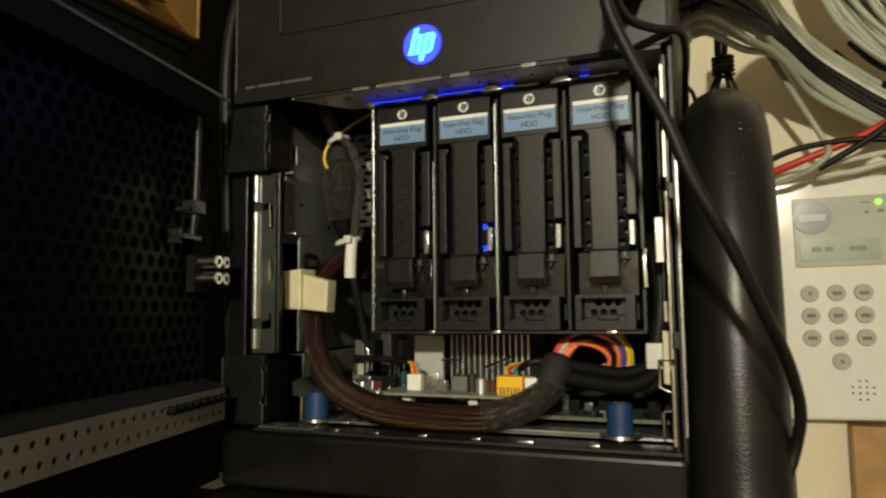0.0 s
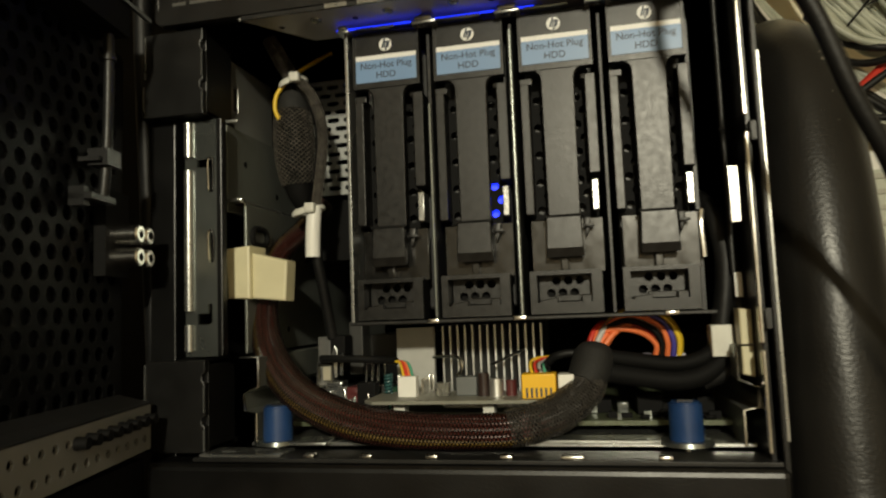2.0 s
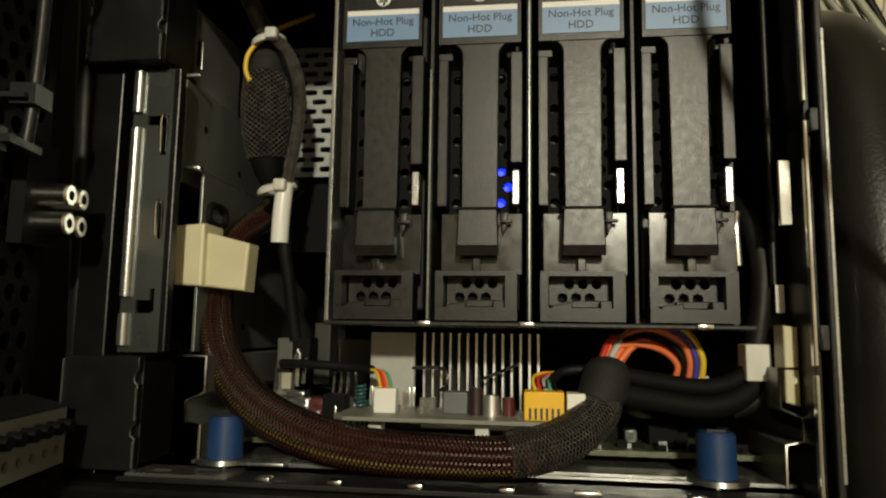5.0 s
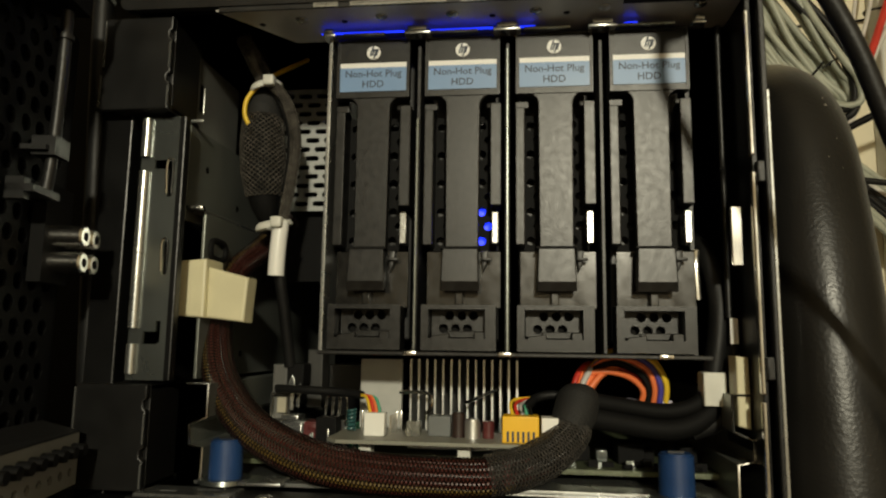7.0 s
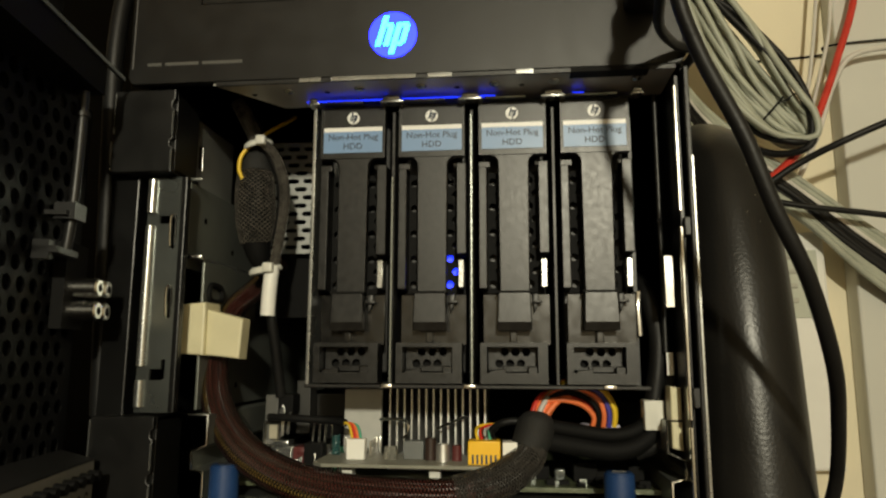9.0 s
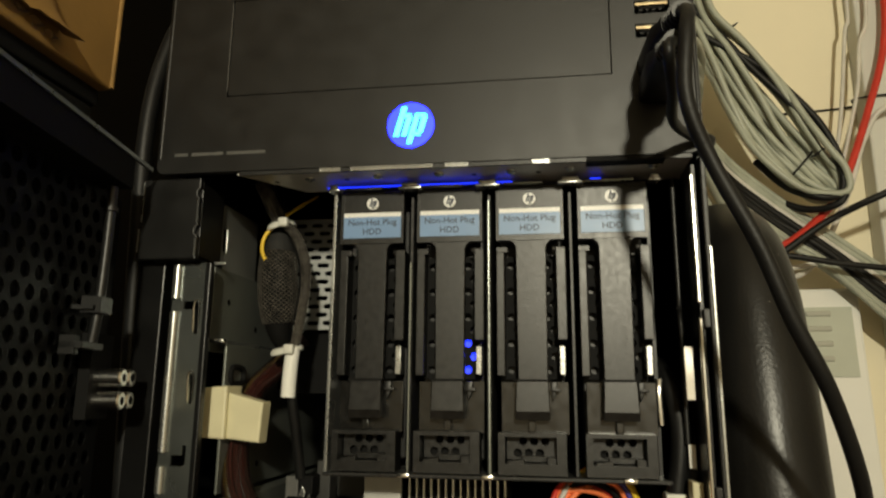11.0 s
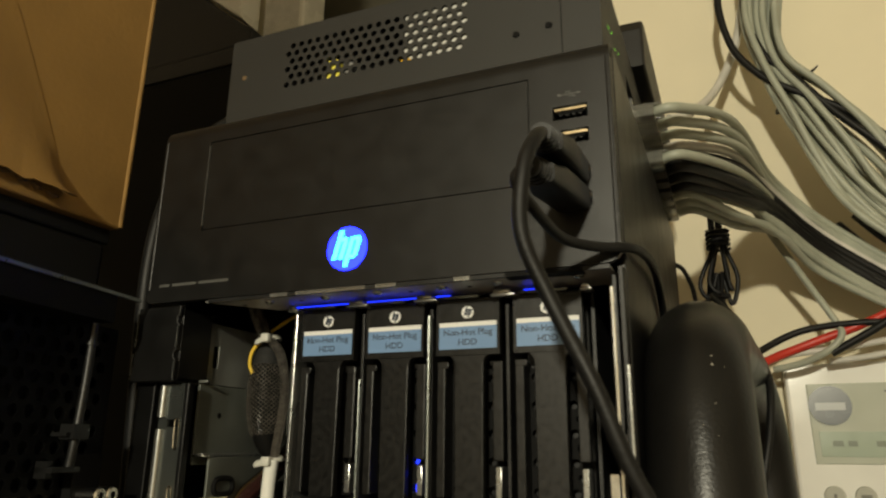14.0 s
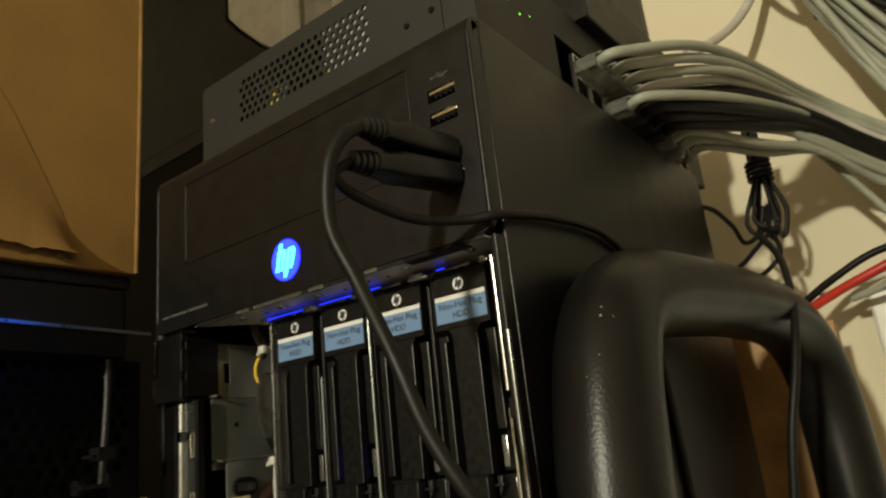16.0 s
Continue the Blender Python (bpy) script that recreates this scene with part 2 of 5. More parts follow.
    def perf(self, u0, u1, v0, v1, pu, pv, r, th, place, seg=8, stretch=1.0, power=1.0):
        """Sheet with staggered round holes; place(u, v, w) gives the point, w into the sheet."""
        bm = self.bm
        self.weld = True
        rows = max(1, int((v1 - v0) / pv))
        mv = (v1 - v0 - rows * pv) / 2

        def quad(a, b, c, d):
            bm.faces.new([bm.verts.new(place(*p)) for p in (a, b, c, d)])

        def rect(a, b, c, d):
            if b - a > 1e-6 and d - c > 1e-6:
                quad((a, c, 0), (b, c, 0), (b, d, 0), (a, d, 0))
        rect(u0, u1, v0, v0 + mv)
        rect(u0, u1, v1 - mv, v1)
        for j in range(rows):
            va, vb = v0 + mv + j * pv, v0 + mv + (j + 1) * pv
            off = (pu / 2 if j % 2 else 0)
            cols = int((u1 - u0 - pu / 2) / pu)
            mu = (u1 - u0 - pu / 2 - cols * pu) / 2
            s = u0 + mu + off
            rect(u0, s, va, vb)
            rect(s + cols * pu, u1, va, vb)
            for i in range(cols):
                ua, ub = s + i * pu, s + (i + 1) * pu
                cu, cv = (ua + ub) / 2, (va + vb) / 2
                edge = [(ub, cv), (ub, vb), (cu, vb), (ua, vb), (ua, cv), (ua, va), (cu, va), (ub, va)]
                ring = [(cu + r * stretch * math.copysign(abs(math.cos(k * math.pi / 4)) ** power, math.cos(k * math.pi / 4)), cv + r * math.copysign(abs(math.sin(k * math.pi / 4)) ** power, math.sin(k * math.pi / 4))) for k in range(8)]
                E = [bm.verts.new(place(*p, 0)) for p in edge]
                F = [bm.verts.new(place(*p, 0)) for p in ring]
                G = [bm.verts.new(place(*p, th)) for p in ring]
                for k in range(8):
                    n = (k + 1) % 8
                    bm.faces.new((E[k], E[n], F[n], F[k]))
                    bm.faces.new((F[k], F[n], G[n], G[k]))
        return self

    def plate(self, x0, x1, z0, z1, y, th, holes):
        """Upright sheet facing -y with rectangular openings (x0, x1, z0, z1)."""
        xs = sorted({x0, x1, *[h[0] for h in holes], *[h[1] for h in holes]})
        zs = sorted({z0, z1, *[h[2] for h in holes], *[h[3] for h in holes]})
        bm = self.bm
        self.weld = True

        def solid(a, c):
            return x0 < a < x1 and z0 < c < z1 and not any(h[0] < a < h[1] and h[2] < c < h[3] for h in holes)

        def q(*p):
            bm.faces.new([bm.verts.new(v) for v in p])
        for i in range(len(xs) - 1):
            for j in range(len(zs) - 1):
                a, b, c, d = xs[i], xs[i + 1], zs[j], zs[j + 1]
                m, n = (a + b) / 2, (c + d) / 2
                if not solid(m, n):
                    continue
                q((a, y, c), (b, y, c), (b, y, d), (a, y, d))
                q((a, y + th, c), (a, y + th, d), (b, y + th, d), (b, y + th, c))
                if not (i and solid((xs[i - 1] + a) / 2, n)):
                    q((a, y, c), (a, y, d), (a, y + th, d), (a, y + th, c))
                if not (i < len(xs) - 2 and solid((b + xs[i + 2]) / 2, n)):
                    q((b, y, c), (b, y + th, c), (b, y + th, d), (b, y, d))
                if not (j and solid(m, (zs[j - 1] + c) / 2)):
                    q((a, y, c), (a, y + th, c), (b, y + th, c), (b, y, c))
                if not (j < len(zs) - 2 and solid(m, (d + zs[j + 2]) / 2)):
                    q((a, y, d), (b, y, d), (b, y + th, d), (a, y + th, d))
        return self


def thing(name, at, label, category, group="", kind=""):
    ob = new(name)
    ob.empty_display_size = 0.01
    ob.location = Vector(at) * 0.001
    return tagged(ob, label, category, group, kind)


def part(name, b, material, parent=None, label=""):
    me = bpy.data.meshes.new(name)
    bmesh.ops.scale(b.bm, vec=(0.001, 0.001, 0.001), verts=b.bm.verts)
    if b.weld:
        bmesh.ops.remove_doubles(b.bm, verts=b.bm.verts, dist=1e-6)
        bmesh.ops.recalc_face_normals(b.bm, faces=b.bm.faces)
    b.bm.to_mesh(me)
    b.bm.free()
    me.materials.append(material)
    me.set_sharp_from_angle(angle=0.8 if b.round else 0.45)
    me.polygons.foreach_set("use_smooth", [b.round or (not b.weld and f.area < 6e-6) for f in me.polygons])
    ob = new(name, me)
    if parent is not None:
        ob.parent = parent
        if parent.type == "EMPTY":
            ob.matrix_parent_inverse = Matrix.Translation(-parent.location)
    return tagged(ob, label)


def solo(name, b, material, label, category, group="", kind=""):
    return tagged(part(name, b, material), label, category, group, kind)


def lettering(text, size, x, y, z, material, parent, centre=True):
    """Raised words facing -y; size and place in millimetres."""
    cu = bpy.data.curves.new("lettering", "FONT")
    cu.body, cu.size, cu.extrude = text, size * 0.001, 0.00004
    cu.offset = size * 0.000008
    cu.align_x = "CENTER" if centre else "LEFT"
    cu.resolution_u = 3
    tmp = bpy.data.objects.new("lettering", cu)
    scene.collection.objects.link(tmp)
    me = bpy.data.meshes.new_from_object(tmp.evaluated_get(bpy.context.evaluated_depsgraph_get()))
    bpy.data.objects.remove(tmp)
    me.transform(Matrix.Translation(Vector((x, y, z)) * 0.001) @ Matrix.Rotation(radians(90), 4, "X"))
    me.materials.clear()
    me.materials.append(material)
    ob = new("lettering", me)
    ob.parent = parent
    return ob


# ---- room shell ----
def setting(name, b, material, label, category):
    return solo(name, b, material, label, category, kind="structure")


setting("wall_north", B().box(-1300, 1100, 405, 455, -600, 1500), WALLM, "cream painted wall behind the server and keypad", "wall")
# South, west, east walls and ceiling are unseen and steer the fill light.
setting("wall_south", B().box(-1300, 1100, -2450, -2400, -600, 1500), UNSEENW, "unseen plain brown wall closing the room", "wall")
setting("wall_west", B().box(-1350, -1300, -2450, 455, -600, 1500), UNSEENW, "unseen plain brown wall closing the room", "wall")
setting("wall_east", B().box(1100, 1150, -2450, 455, -600, 1500), UNSEENW, "unseen plain brown wall closing the room", "wall")
setting("ceiling", B().box(-1350, 1150, -2450, 455, 1500, 1540), UNSEENW, "unseen plain ceiling closing the room", "ceiling")
setting("floor", B().box(-1350, 1150, -2450, 455, -640, -600), FLOORM, "brown carpet floor", "floor")
setting("trim", B().box(318, 352, 385, 405, -160, -16, 1.5), WOOD, "orange pine batten fixed to the wall below the keypad", "wood trim")

# Thin sheet added to give the wall above the switch its shade.
setting("wall_shade_patch", B().box(-215, 152, 390, 404.8, 330, 900, 1), mat("shaded_olive_wall", (0.055, 0.05, 0.032), 0.6, 0, 0.1, 12, 0.1, 300), "thin dark olive sheet standing in for shaded wall above the switch", "wall panel")
setting("wall_corner", B().box(434, 1100, 383, 405, -600, 1500, 2), mat("grey_white_paint", (0.60, 0.60, 0.55), 0.6, 0, 0.05, 8, 0.1, 300), "grey-white boxed corner of the wall", "wall")
shelf = thing("shelf", (-200, 100, -600), "black laminate shelf unit carrying the server", "shelf")
part("shelf_board", B().box(-700, 203, -10, 330, -24, -4, 1.5), SHELFM, shelf)
for sx in (-690, 170):
    part("side_panel", B().box(sx, sx + 18, 0, 320, -600, -24, 1), SHELFM, shelf)

# ---- the server ----
server = thing("server", (102, 130, -4), "black compact server with its perforated front door open", "server")
SX = 204.0
# case shell
sh = B()
sh.box(SX - 1.5, SX + 0.3, 6.9, 258, 0, 266.2, 0.5).box(0, 1.5, 22, 258, 0, 266, 0.5)
sh.box(1.5, SX - 1.5, 22, 258, 264.5, 266).box(1.5, SX - 1.5, 22, 258, 0, 2)
case = part("case_shell", sh, PAINT, server, "matt black painted steel case")
part("back_panel", B().box(1.5, SX - 1.5, 254, 257, 2, 264.5), BLACK, server)
for fx in (14, 190):
    for fy in (30, 240):
        part("foot", B().cyl((fx, fy, -4), (fx, fy, 0.2), 7, 16), RUBBER, server)

# upper front bezel: flat front, rounded top edge, openings for bay and sockets
USB = [(182.5, 196, z, z + 6.4) for z in (236.2, 226.8, 212.4, 203.0)]
bz = B()
bz.plate(0, SX, 183, 259, 0, 3, [(26.7, 174.3, 213.7, 255.4), (SX - 5, SX, 183, 188), (0, 3, 183, 186)] + USB)
for cx, cz, rr, a0 in ((SX - 5, 188, 5, -math.pi / 2), (3, 186, 3, -math.pi)):
    bz.prism([(cx, cz)] + [(cx + rr * math.cos(a0 + k * math.pi / 12), cz + rr * math.sin(a0 + k * math.pi / 12)) for k in range(7)], "y", 0, 3)
prof = [(0, 259)] + [(8 - 8 * math.cos(a), 259 + 8 * math.sin(a)) for a in np.linspace(0.15, math.pi / 2, 8)] + [(24, 267), (24, 264), (8, 264), (3, 259)]
bz.prism(prof, "x", 0, SX)
bz.box(0, 3, 3, 24, 187, 264).box(SX - 3, SX, 3, 6.6, 189, 264)
bezel = part("bezel", bz, PLASTIC, server, "satin black upper front panel")
part("bay_cover", B().box(27.0, 173.95, 0.15, 4, 214.05, 255.15, 0.2), PLASTIC, bezel)
# Pale strip paints the light caught by the cover's left edge.
part("seam_glint", B().box(26.5, 26.8, -0.15, 0.3, 216, 254), GREYINK, bezel, "thin pale strip drawn as a glint on the bay cover edge")
for ex in (0.9, SX - 0.9):
    part("bezel_corner", B().tube([(ex, 0.75, 189), (ex, 0.75, 225), (ex, 0.75, 259)], 1.05, 10, 3), PLASTIC, bezel)
part("bezel_backing", B().box(3, SX - 3, 9, 11, 186, 262), BLACK, bezel)
for k, (a, b, c, d) in enumerate(USB):
    s = part("usb_socket", B().plate(a, b, c, d, -0.1, 8.5, [(a + 0.5, b - 0.5, c + 0.5, d - 0.5)]), DARKST, bezel, "steel usb socket")
    # Grey and gilt bars stand in for reflections under the socket's top edge.
    part("shell_glint", B().box(a + 0.6, b - 0.6, 0.4, 8, d - 0.8, d - 0.55), DULLZ, s)
    part("socket_glint", B().box(a + 1, b - 1, 0.6, 2.4, d - 2.0, d - 1.0, 0.1), GLINT, s)
    part("tongue", B().box(a + 2, b - 2, 1.5, 8, c + (3.4 if k < 2 else 2), c + 4.8, 0.2), BLACK, s)
    for g in range(4):
        part("contact", B().box(a + 2.6 + g * 2.3, a + 3.6 + g * 2.3, 1.6, 6, c + 2.8, c + 3.2), DARKST, s)
# socket mark: a plain line with three branches
um = B().box(185.6, 192.4, -0.1, 0.1, 246.3, 246.65).cyl((185.6, -0.1, 246.5), (185.6, 0.1, 246.5), 0.6, 10)
um.box(188, 190, -0.1, 0.1, 247.2, 247.5).box(188.8, 190.8, -0.1, 0.1, 245.5, 245.8).box(190.6, 191.3, -0.1, 0.1, 245.2, 246.0)
um.prism([(192.4, 245.9), (193.4, 246.5), (192.4, 247.1)], "y", -0.1, 0.1)
part("socket_mark", um, GREYINK, bezel)
# maker's name becomes plain bars
for a, b in ((7, 12.5), (14, 27), (28.5, 44)):
    part("name_bar", B().box(a, b, -0.1, 0.05, 189.8, 191.0), GREYINK, bezel)
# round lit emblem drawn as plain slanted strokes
disc = part("emblem_disc", B().cyl((100.5, -0.25, 198), (100.5, 0.3, 198), 8.8, 40), LOGOD, bezel, "round violet lens glowing blue")


def slant(b, x, z0, z1, w, y, lean=0.27, cx=100.5, cz=198):
    b.prism([(cx + x + lean * z0 - w / 2, cz + z0), (cx + x + lean * z0 + w / 2, cz + z0), (cx + x + lean * z1 + w / 2, cz + z1), (cx + x + lean * z1 - w / 2, cz + z1)], "y", y - 0.3, y)
    return b


em = slant(B(), -4.3, -4.2, 7.3, 1.8, -0.25)
for sx, z0, z1 in ((-1.3, -4.2, 3.4), (1.5, -7.3, 4.4), (4.5, -3.2, 3.4)):
    slant(em, sx, z0, z1, 1.8, -0.25)
for sx, z0, z1 in ((-2.6, 2.9, 4.4), (3.0, 2.9, 4.4), (3.0, -4.2, -2.8)):
    slant(em, sx, z0, z1, 3.4, -0.27)
part("emblem_stroke", em, LOGOL, disc, "bright blue glowing emblem")

# steel ledge under the bezel, its lip, rivets and clips
part("ledge", B().prism([(33, 0.9), (200, 0.9), (200, 26), (52, 26)], "z", 181.5, 182.3, 0.15), mat("pale_zinc_plate", (0.50, 0.50, 0.47), 0.42, 0.4, 0.15, 40, 0.05, 700), server, "dull zinc steel plate under the bezel")
part("ledge_front", B().box(34, 200, 0.5, 1.2, 181.2, 182.9, 0.2), DARKST, server)
for a, b in ((71.8, 86.5), (101.8, 118), (133.2, 148.5), (163.5, 182)):
    part("ledge_lip", B().box(a, b, 15.6, 17.6, 178.6, 179.6, 0.4), DULLZ, server)
for rx in (59.5, 86.5, 110, 137, 158.5, 188):
    part("rivet", B().cyl((rx, 8.4, 181.6), (rx, 8.4, 181.1), 2.1, 18, 2.0).cyl((rx, 8.4, 181.1), (rx, 8.4, 180.4), 1.7, 18, 0.9), ZINC, server, "domed steel rivet")
for hx in (45, 73.5, 123, 147):
    part("ledge_hole", B().cyl((hx, 11, 181.6), (hx, 11, 181.42), 1.1, 12), BLACK, server)
for cx in (67.5, 97.8, 127.6, 158.6, 189):
    w = 2.2 if cx in (67.5, 189) else 4.6
    part("spring_clip", B().box(cx - w, cx + w, 13.6, 19, 177.7, 179.0, 0.4).box(cx - w * 0.7, cx + w * 0.7, 12.8, 14.6, 178.6, 180.2, 0.4), ZINC, server, "bright bent spring clip")
for a, b in ((64, 96), (101, 125), (131, 137), (166, 170)):
    part("status_led", B().box(a, b, 16.4, 17.0, 179.75, 180.2), BLUELED, server, "blue status light behind the ledge")
for gx, gw in ((66, 8), (78, 31), (113.5, 8.5), (145, 6)):
    part("slot_trim", B().plate(gx, gx + gw, 181.3, 182.7, -0.1, 0.8, [(gx + 0.4, gx + gw - 0.4, 181.7, 182.3)]).box(gx + 0.4, gx + gw - 0.4, 0.2, 0.6, 181.7, 182.3), ZINC, server)
part("dark_slot", B().box(164, 191, 0.2, 6.0, 181.1, 182.8, 0.1), BLACK, server)

# left hinge side: brackets, column and inner walls
def hinge_bracket(z0, z1):
    b = B().prism([(-8, z0), (17, z0), (17, z0 + 9), (15.8, z0 + 10), (15.8, z0 + 12), (17, z0 + 13), (17, z1 - 8), (16, z1 - 7), (16, z1 - 5), (17, z1 - 4), (17, z1), (-6.5, z1),
                   (-7.2, z1 - 18), (-6, z1 - 19.5), (-8, z1 - 21)], "y", 3.5, 6, 0.4)
    b.box(14.5, 17, 6, 24, z0, z1, 0.3).box(-2, 17, 6, 26, z1 - 1.5, z1).box(-2, 17, 6, 26, z0, z0 + 1.5)
    return b


part("hinge_bracket", hinge_bracket(150, 182), PLASTIC, server, "black folded hinge bracket")
part("hinge_bracket", hinge_bracket(29, 61), PLASTIC, server, "black folded hinge bracket")
# Thin zinc strips drawn as the glint along the bracket edges.
for z0, z1 in ((150, 182), (29, 61)):
    for ex, a, b in ((-7.2, z0 + 1, z1 - 20), (-6.6, z1 - 17, z1 - 1), (16.6, z0 + 1, z0 + 8), (16.6, z0 + 14, z1 - 9)):
        part("edge_glint", B().box(ex - 0.2, ex + 0.3, 3.2, 3.7, a, b), ZINC, server)
col = B().plate(5.6, 18.6, 62, 149.5, 10, 1.2, [(10.5, 15.5, 131.5, 134.5), (10.5, 15.5, 73.5, 77.5), (15.2, 17.0, 122, 134), (15.2, 17.0, 96, 107), (14.6, 16.3, 74, 81)])
column = part("column", col, DULLZ, server, "zinc steel door column with slots")
for a, b in ((64, 73.5), (78.5, 130.5), (135.5, 148.5)):
    part("folded_edge", B().tube([(7.3, 9.7, a), (7.3, 9.7, (a + b) / 2), (7.3, 9.7, b)], 1.8, 14, 2), ZINC, column)
part("slot_rim", B().tube([(15.1, 9.9, 97), (15.0, 9.6, 106), (16.1, 9.6, 108), (17.2, 9.6, 106), (17.1, 9.9, 97)], 0.35, 6), CHROME, column)
part("slot_rim", B().tube([(15.1, 9.9, 123), (15.0, 9.6, 133), (16.1, 9.6, 135), (17.2, 9.6, 133), (17.1, 9.9, 123)], 0.35, 6), CHROME, column)
part("column_flange", B().box(18.6, 20.8, 9.4, 13.0, 62, 149.5, 0.4), PAINT, server)
up = B()
up.box(14.4, 15.4, 19, 28.5, 150.5, 178, 0.2).box(14.4, 15.4, 28.5, 32, 150.5, 158).box(14.4, 15.4, 28.5, 32, 168, 178).box(14.4, 15.4, 32, 62, 150.5, 178, 0.2).box(14.6, 22, 19, 20.2, 150.4, 151.6, 0.5)
part("bay_side_plate", up, mat("satin_zinc_plate", (0.36, 0.37, 0.35), 0.33, 0.75, 0.15, 40, 0.05, 700), server, "zinc plate with an upright slot")
part("hinge_edge", B().box(-9, 1.4, 10, 30, 4, 182, 0.5), PAINT, server)
wl = B().box(16, 17.2, 20, 200, 116, 150, 0.2)
GALV = mat("galvanised_wall", (0.23, 0.245, 0.225), 0.36, 0.7, 0.25, 25, 0.08, 500)
part("inner_wall", wl, GALV, server, "dull zinc upper inner side wall")
part("folded_shelf", B().box(17.2, 22, 22, 190, 119.4, 120.6, 0.3), ZINC, server)
part("shelf_lip", B().box(17.6, 23.6, 18.6, 21.9, 119.2, 121.0, 0.6), CHROME, server)
part("inner_wall", B().box(21.6, 22.6, 24, 200, 62, 119.3, 0.2), GALV, server, "dull zinc lower inner side wall")
for hy, hz in ((34, 137), (62, 128), (96, 130), (38, 76), (60, 70)):
    hx = 17.25 if hz > 119 else 22.65
    part("wall_hole", B().cyl((hx - 0.5, hy, hz), (hx + 0.05, hy, hz), 1.3, 12), BLACK, server)
part("grommet", B().tube([(23, 30, 110), (23.2, 38, 110), (23.2, 40, 107), (23.2, 38, 104), (23, 30, 104), (23, 28, 107)], 1.2, 8, 5, closed=True), BLACK, server)

# ventilated back sheet deep in the left bay
bs = B().perf(27, 66, 129, 182, 7.8, 3.9, 1.15, 1.5, lambda u, v, w: (u, 72 + w, v), stretch=2.6, power=0.45)
part("vent_sheet", bs, mat("matt_galvanised_sheet", (0.36, 0.37, 0.36), 0.5, 0.5, 0.1, 60, 0.05, 700), server, "zinc sheet with long ventilation slots")
# Black sheet added for the shade deep behind the vent slots.
part("vent_shade", B().box(23, 66, 78, 80, 100, 182), BLACK, server)

# right front edge of the case
re = B().box(199.6, 201.2, 4, 40, 28, 180, 0.3)
part("right_flange", re, PAINT, server)
for a, b in ((131, 176), (62, 126), (30, 60)):
    part("bright_edge", B().box(198.9, 200.2, 2.6, 5, a, b, 0.4), CHROME, server)
part("inner_rail", B().tube([(196.5, 22, 180), (196.5, 22, 136), (195.8, 20, 131), (196.5, 22, 126), (196.5, 22, 84)], 1.0, 8, 4), DARKST, server)
part("bright_tab", B().box(194.6, 197.8, 9.4, 10.8, 99, 117, 0.3), CHROME, server)
for a in (122.5, 66):
    part("catch", B().box(200.2, 203.4, 1.4, 9, a, a + 6.5, 0.5), PLASTIC, server)
part("case_edge", B().box(202.2, 204, 0.5, 6.6, 2, 182, 0.4), PLASTIC, server)
part("edge_strip", B().box(203.2, 204.3, 0.2, 2.0, 34, 150, 0.3), ZINC, server)

# sill and base front
part("sill", B().box(-3, 204, -1.5, 12, 1, 26.8, 2.5, 3), PAINT, server, "black lower front rail")
part("sill_plate", B().box(14, 202, 0.5, 16, 26.9, 28.2, 0.2), DARKST, server, "dark steel lower ledge")
for cx in (54, 74, 96, 120, 139, 168):
    part("ledge_tab", B().box(cx, cx + (7 if cx == 139 else 4), 1.5, 5, 28.2, 29.4, 0.3), CHROME, server)
bg = B().perf(150, 200, 1.5, 8, 3.2, 2.6, 0.9, 1.5, lambda u, v, w: (u, -1.7 + w, v))
lp = part("corner_plate", B().plate(16, 46, 0, 12, 0, 0.9, [(22, 27, 4, 6), (33, 40, 7, 9)]), ZINC, server, "zinc corner plate with slots")
for v in lp.data.vertices:
    v.co = Vector((v.co.x, v.co.z + 0.0015, 0.0283 + v.co.y))
part("base_grille", bg, PLASTIC, server)

# ---- the open door, hinged at the left ----
HX, HY, ANG = -3.0, 1.0, math.atan2(18.0, 113.0)
dx, dy = math.sin(ANG), -math.cos(ANG)
nx, ny = math.cos(ANG), math.sin(ANG)


def dp(u, v, w=0.0):
    """u along the door from its hinge, v up, w towards its inner side."""
    return (HX + dx * u + nx * w, HY + dy * u + ny * w, v)


def dbox(b, u0, u1, v0, v1, w0, w1):
    c = [b.bm.verts.new(dp(u, v, w)) for u in (u0, u1) for w in (w0, w1) for v in (v0, v1)]
    fs = [b.bm.faces.new([c[i] for i in q]) for q in ((0, 1, 3, 2), (4, 6, 7, 5), (0, 4, 5, 1), (2, 3, 7, 6), (0, 2, 6, 4), (1, 5, 7, 3))]
    bmesh.ops.recalc_face_normals(b.bm, faces=fs)
    return b


door = part("door", dbox(B(), 0, 202, 4, 184, -24, -22.2), PLASTIC, server, "open black door hinged at the side")
for a, b, c, d, e in ((18, 202, 172, 184, 2), (0, 202, 4, 28, -2), (196, 202, 28, 172, 2), (0, 3, 28, 172, -10)):
    part("frame_rail", dbox(B(), a, b, c, d, -22, e), BLACK, door)
pf = B().perf(3, 196, 48, 172, 7.4, 6.4, 2.6, 1.2, lambda u, v, w: dp(u, v, -9 - w))
part("perforated_panel", pf, mat("perforated_black_steel", (0.0025, 0.0025, 0.0025), 0.46, 0.0, 0.2, 60, 0.1, 1500, spec=0.12), door, "black perforated steel sheet")
stp = B().perf(4, 196, 32, 47, 6.2, 6.6, 1.45, 1.0, lambda u, v, w: dp(u, v, 2.2 + 0.05 * u - w))
part("screw_strip", stp, mat("grey_primed_steel", (0.2, 0.2, 0.185), 0.45, 0.2, 0.15, 40, 0.08, 800), door, "grey steel strip with two rows of holes")
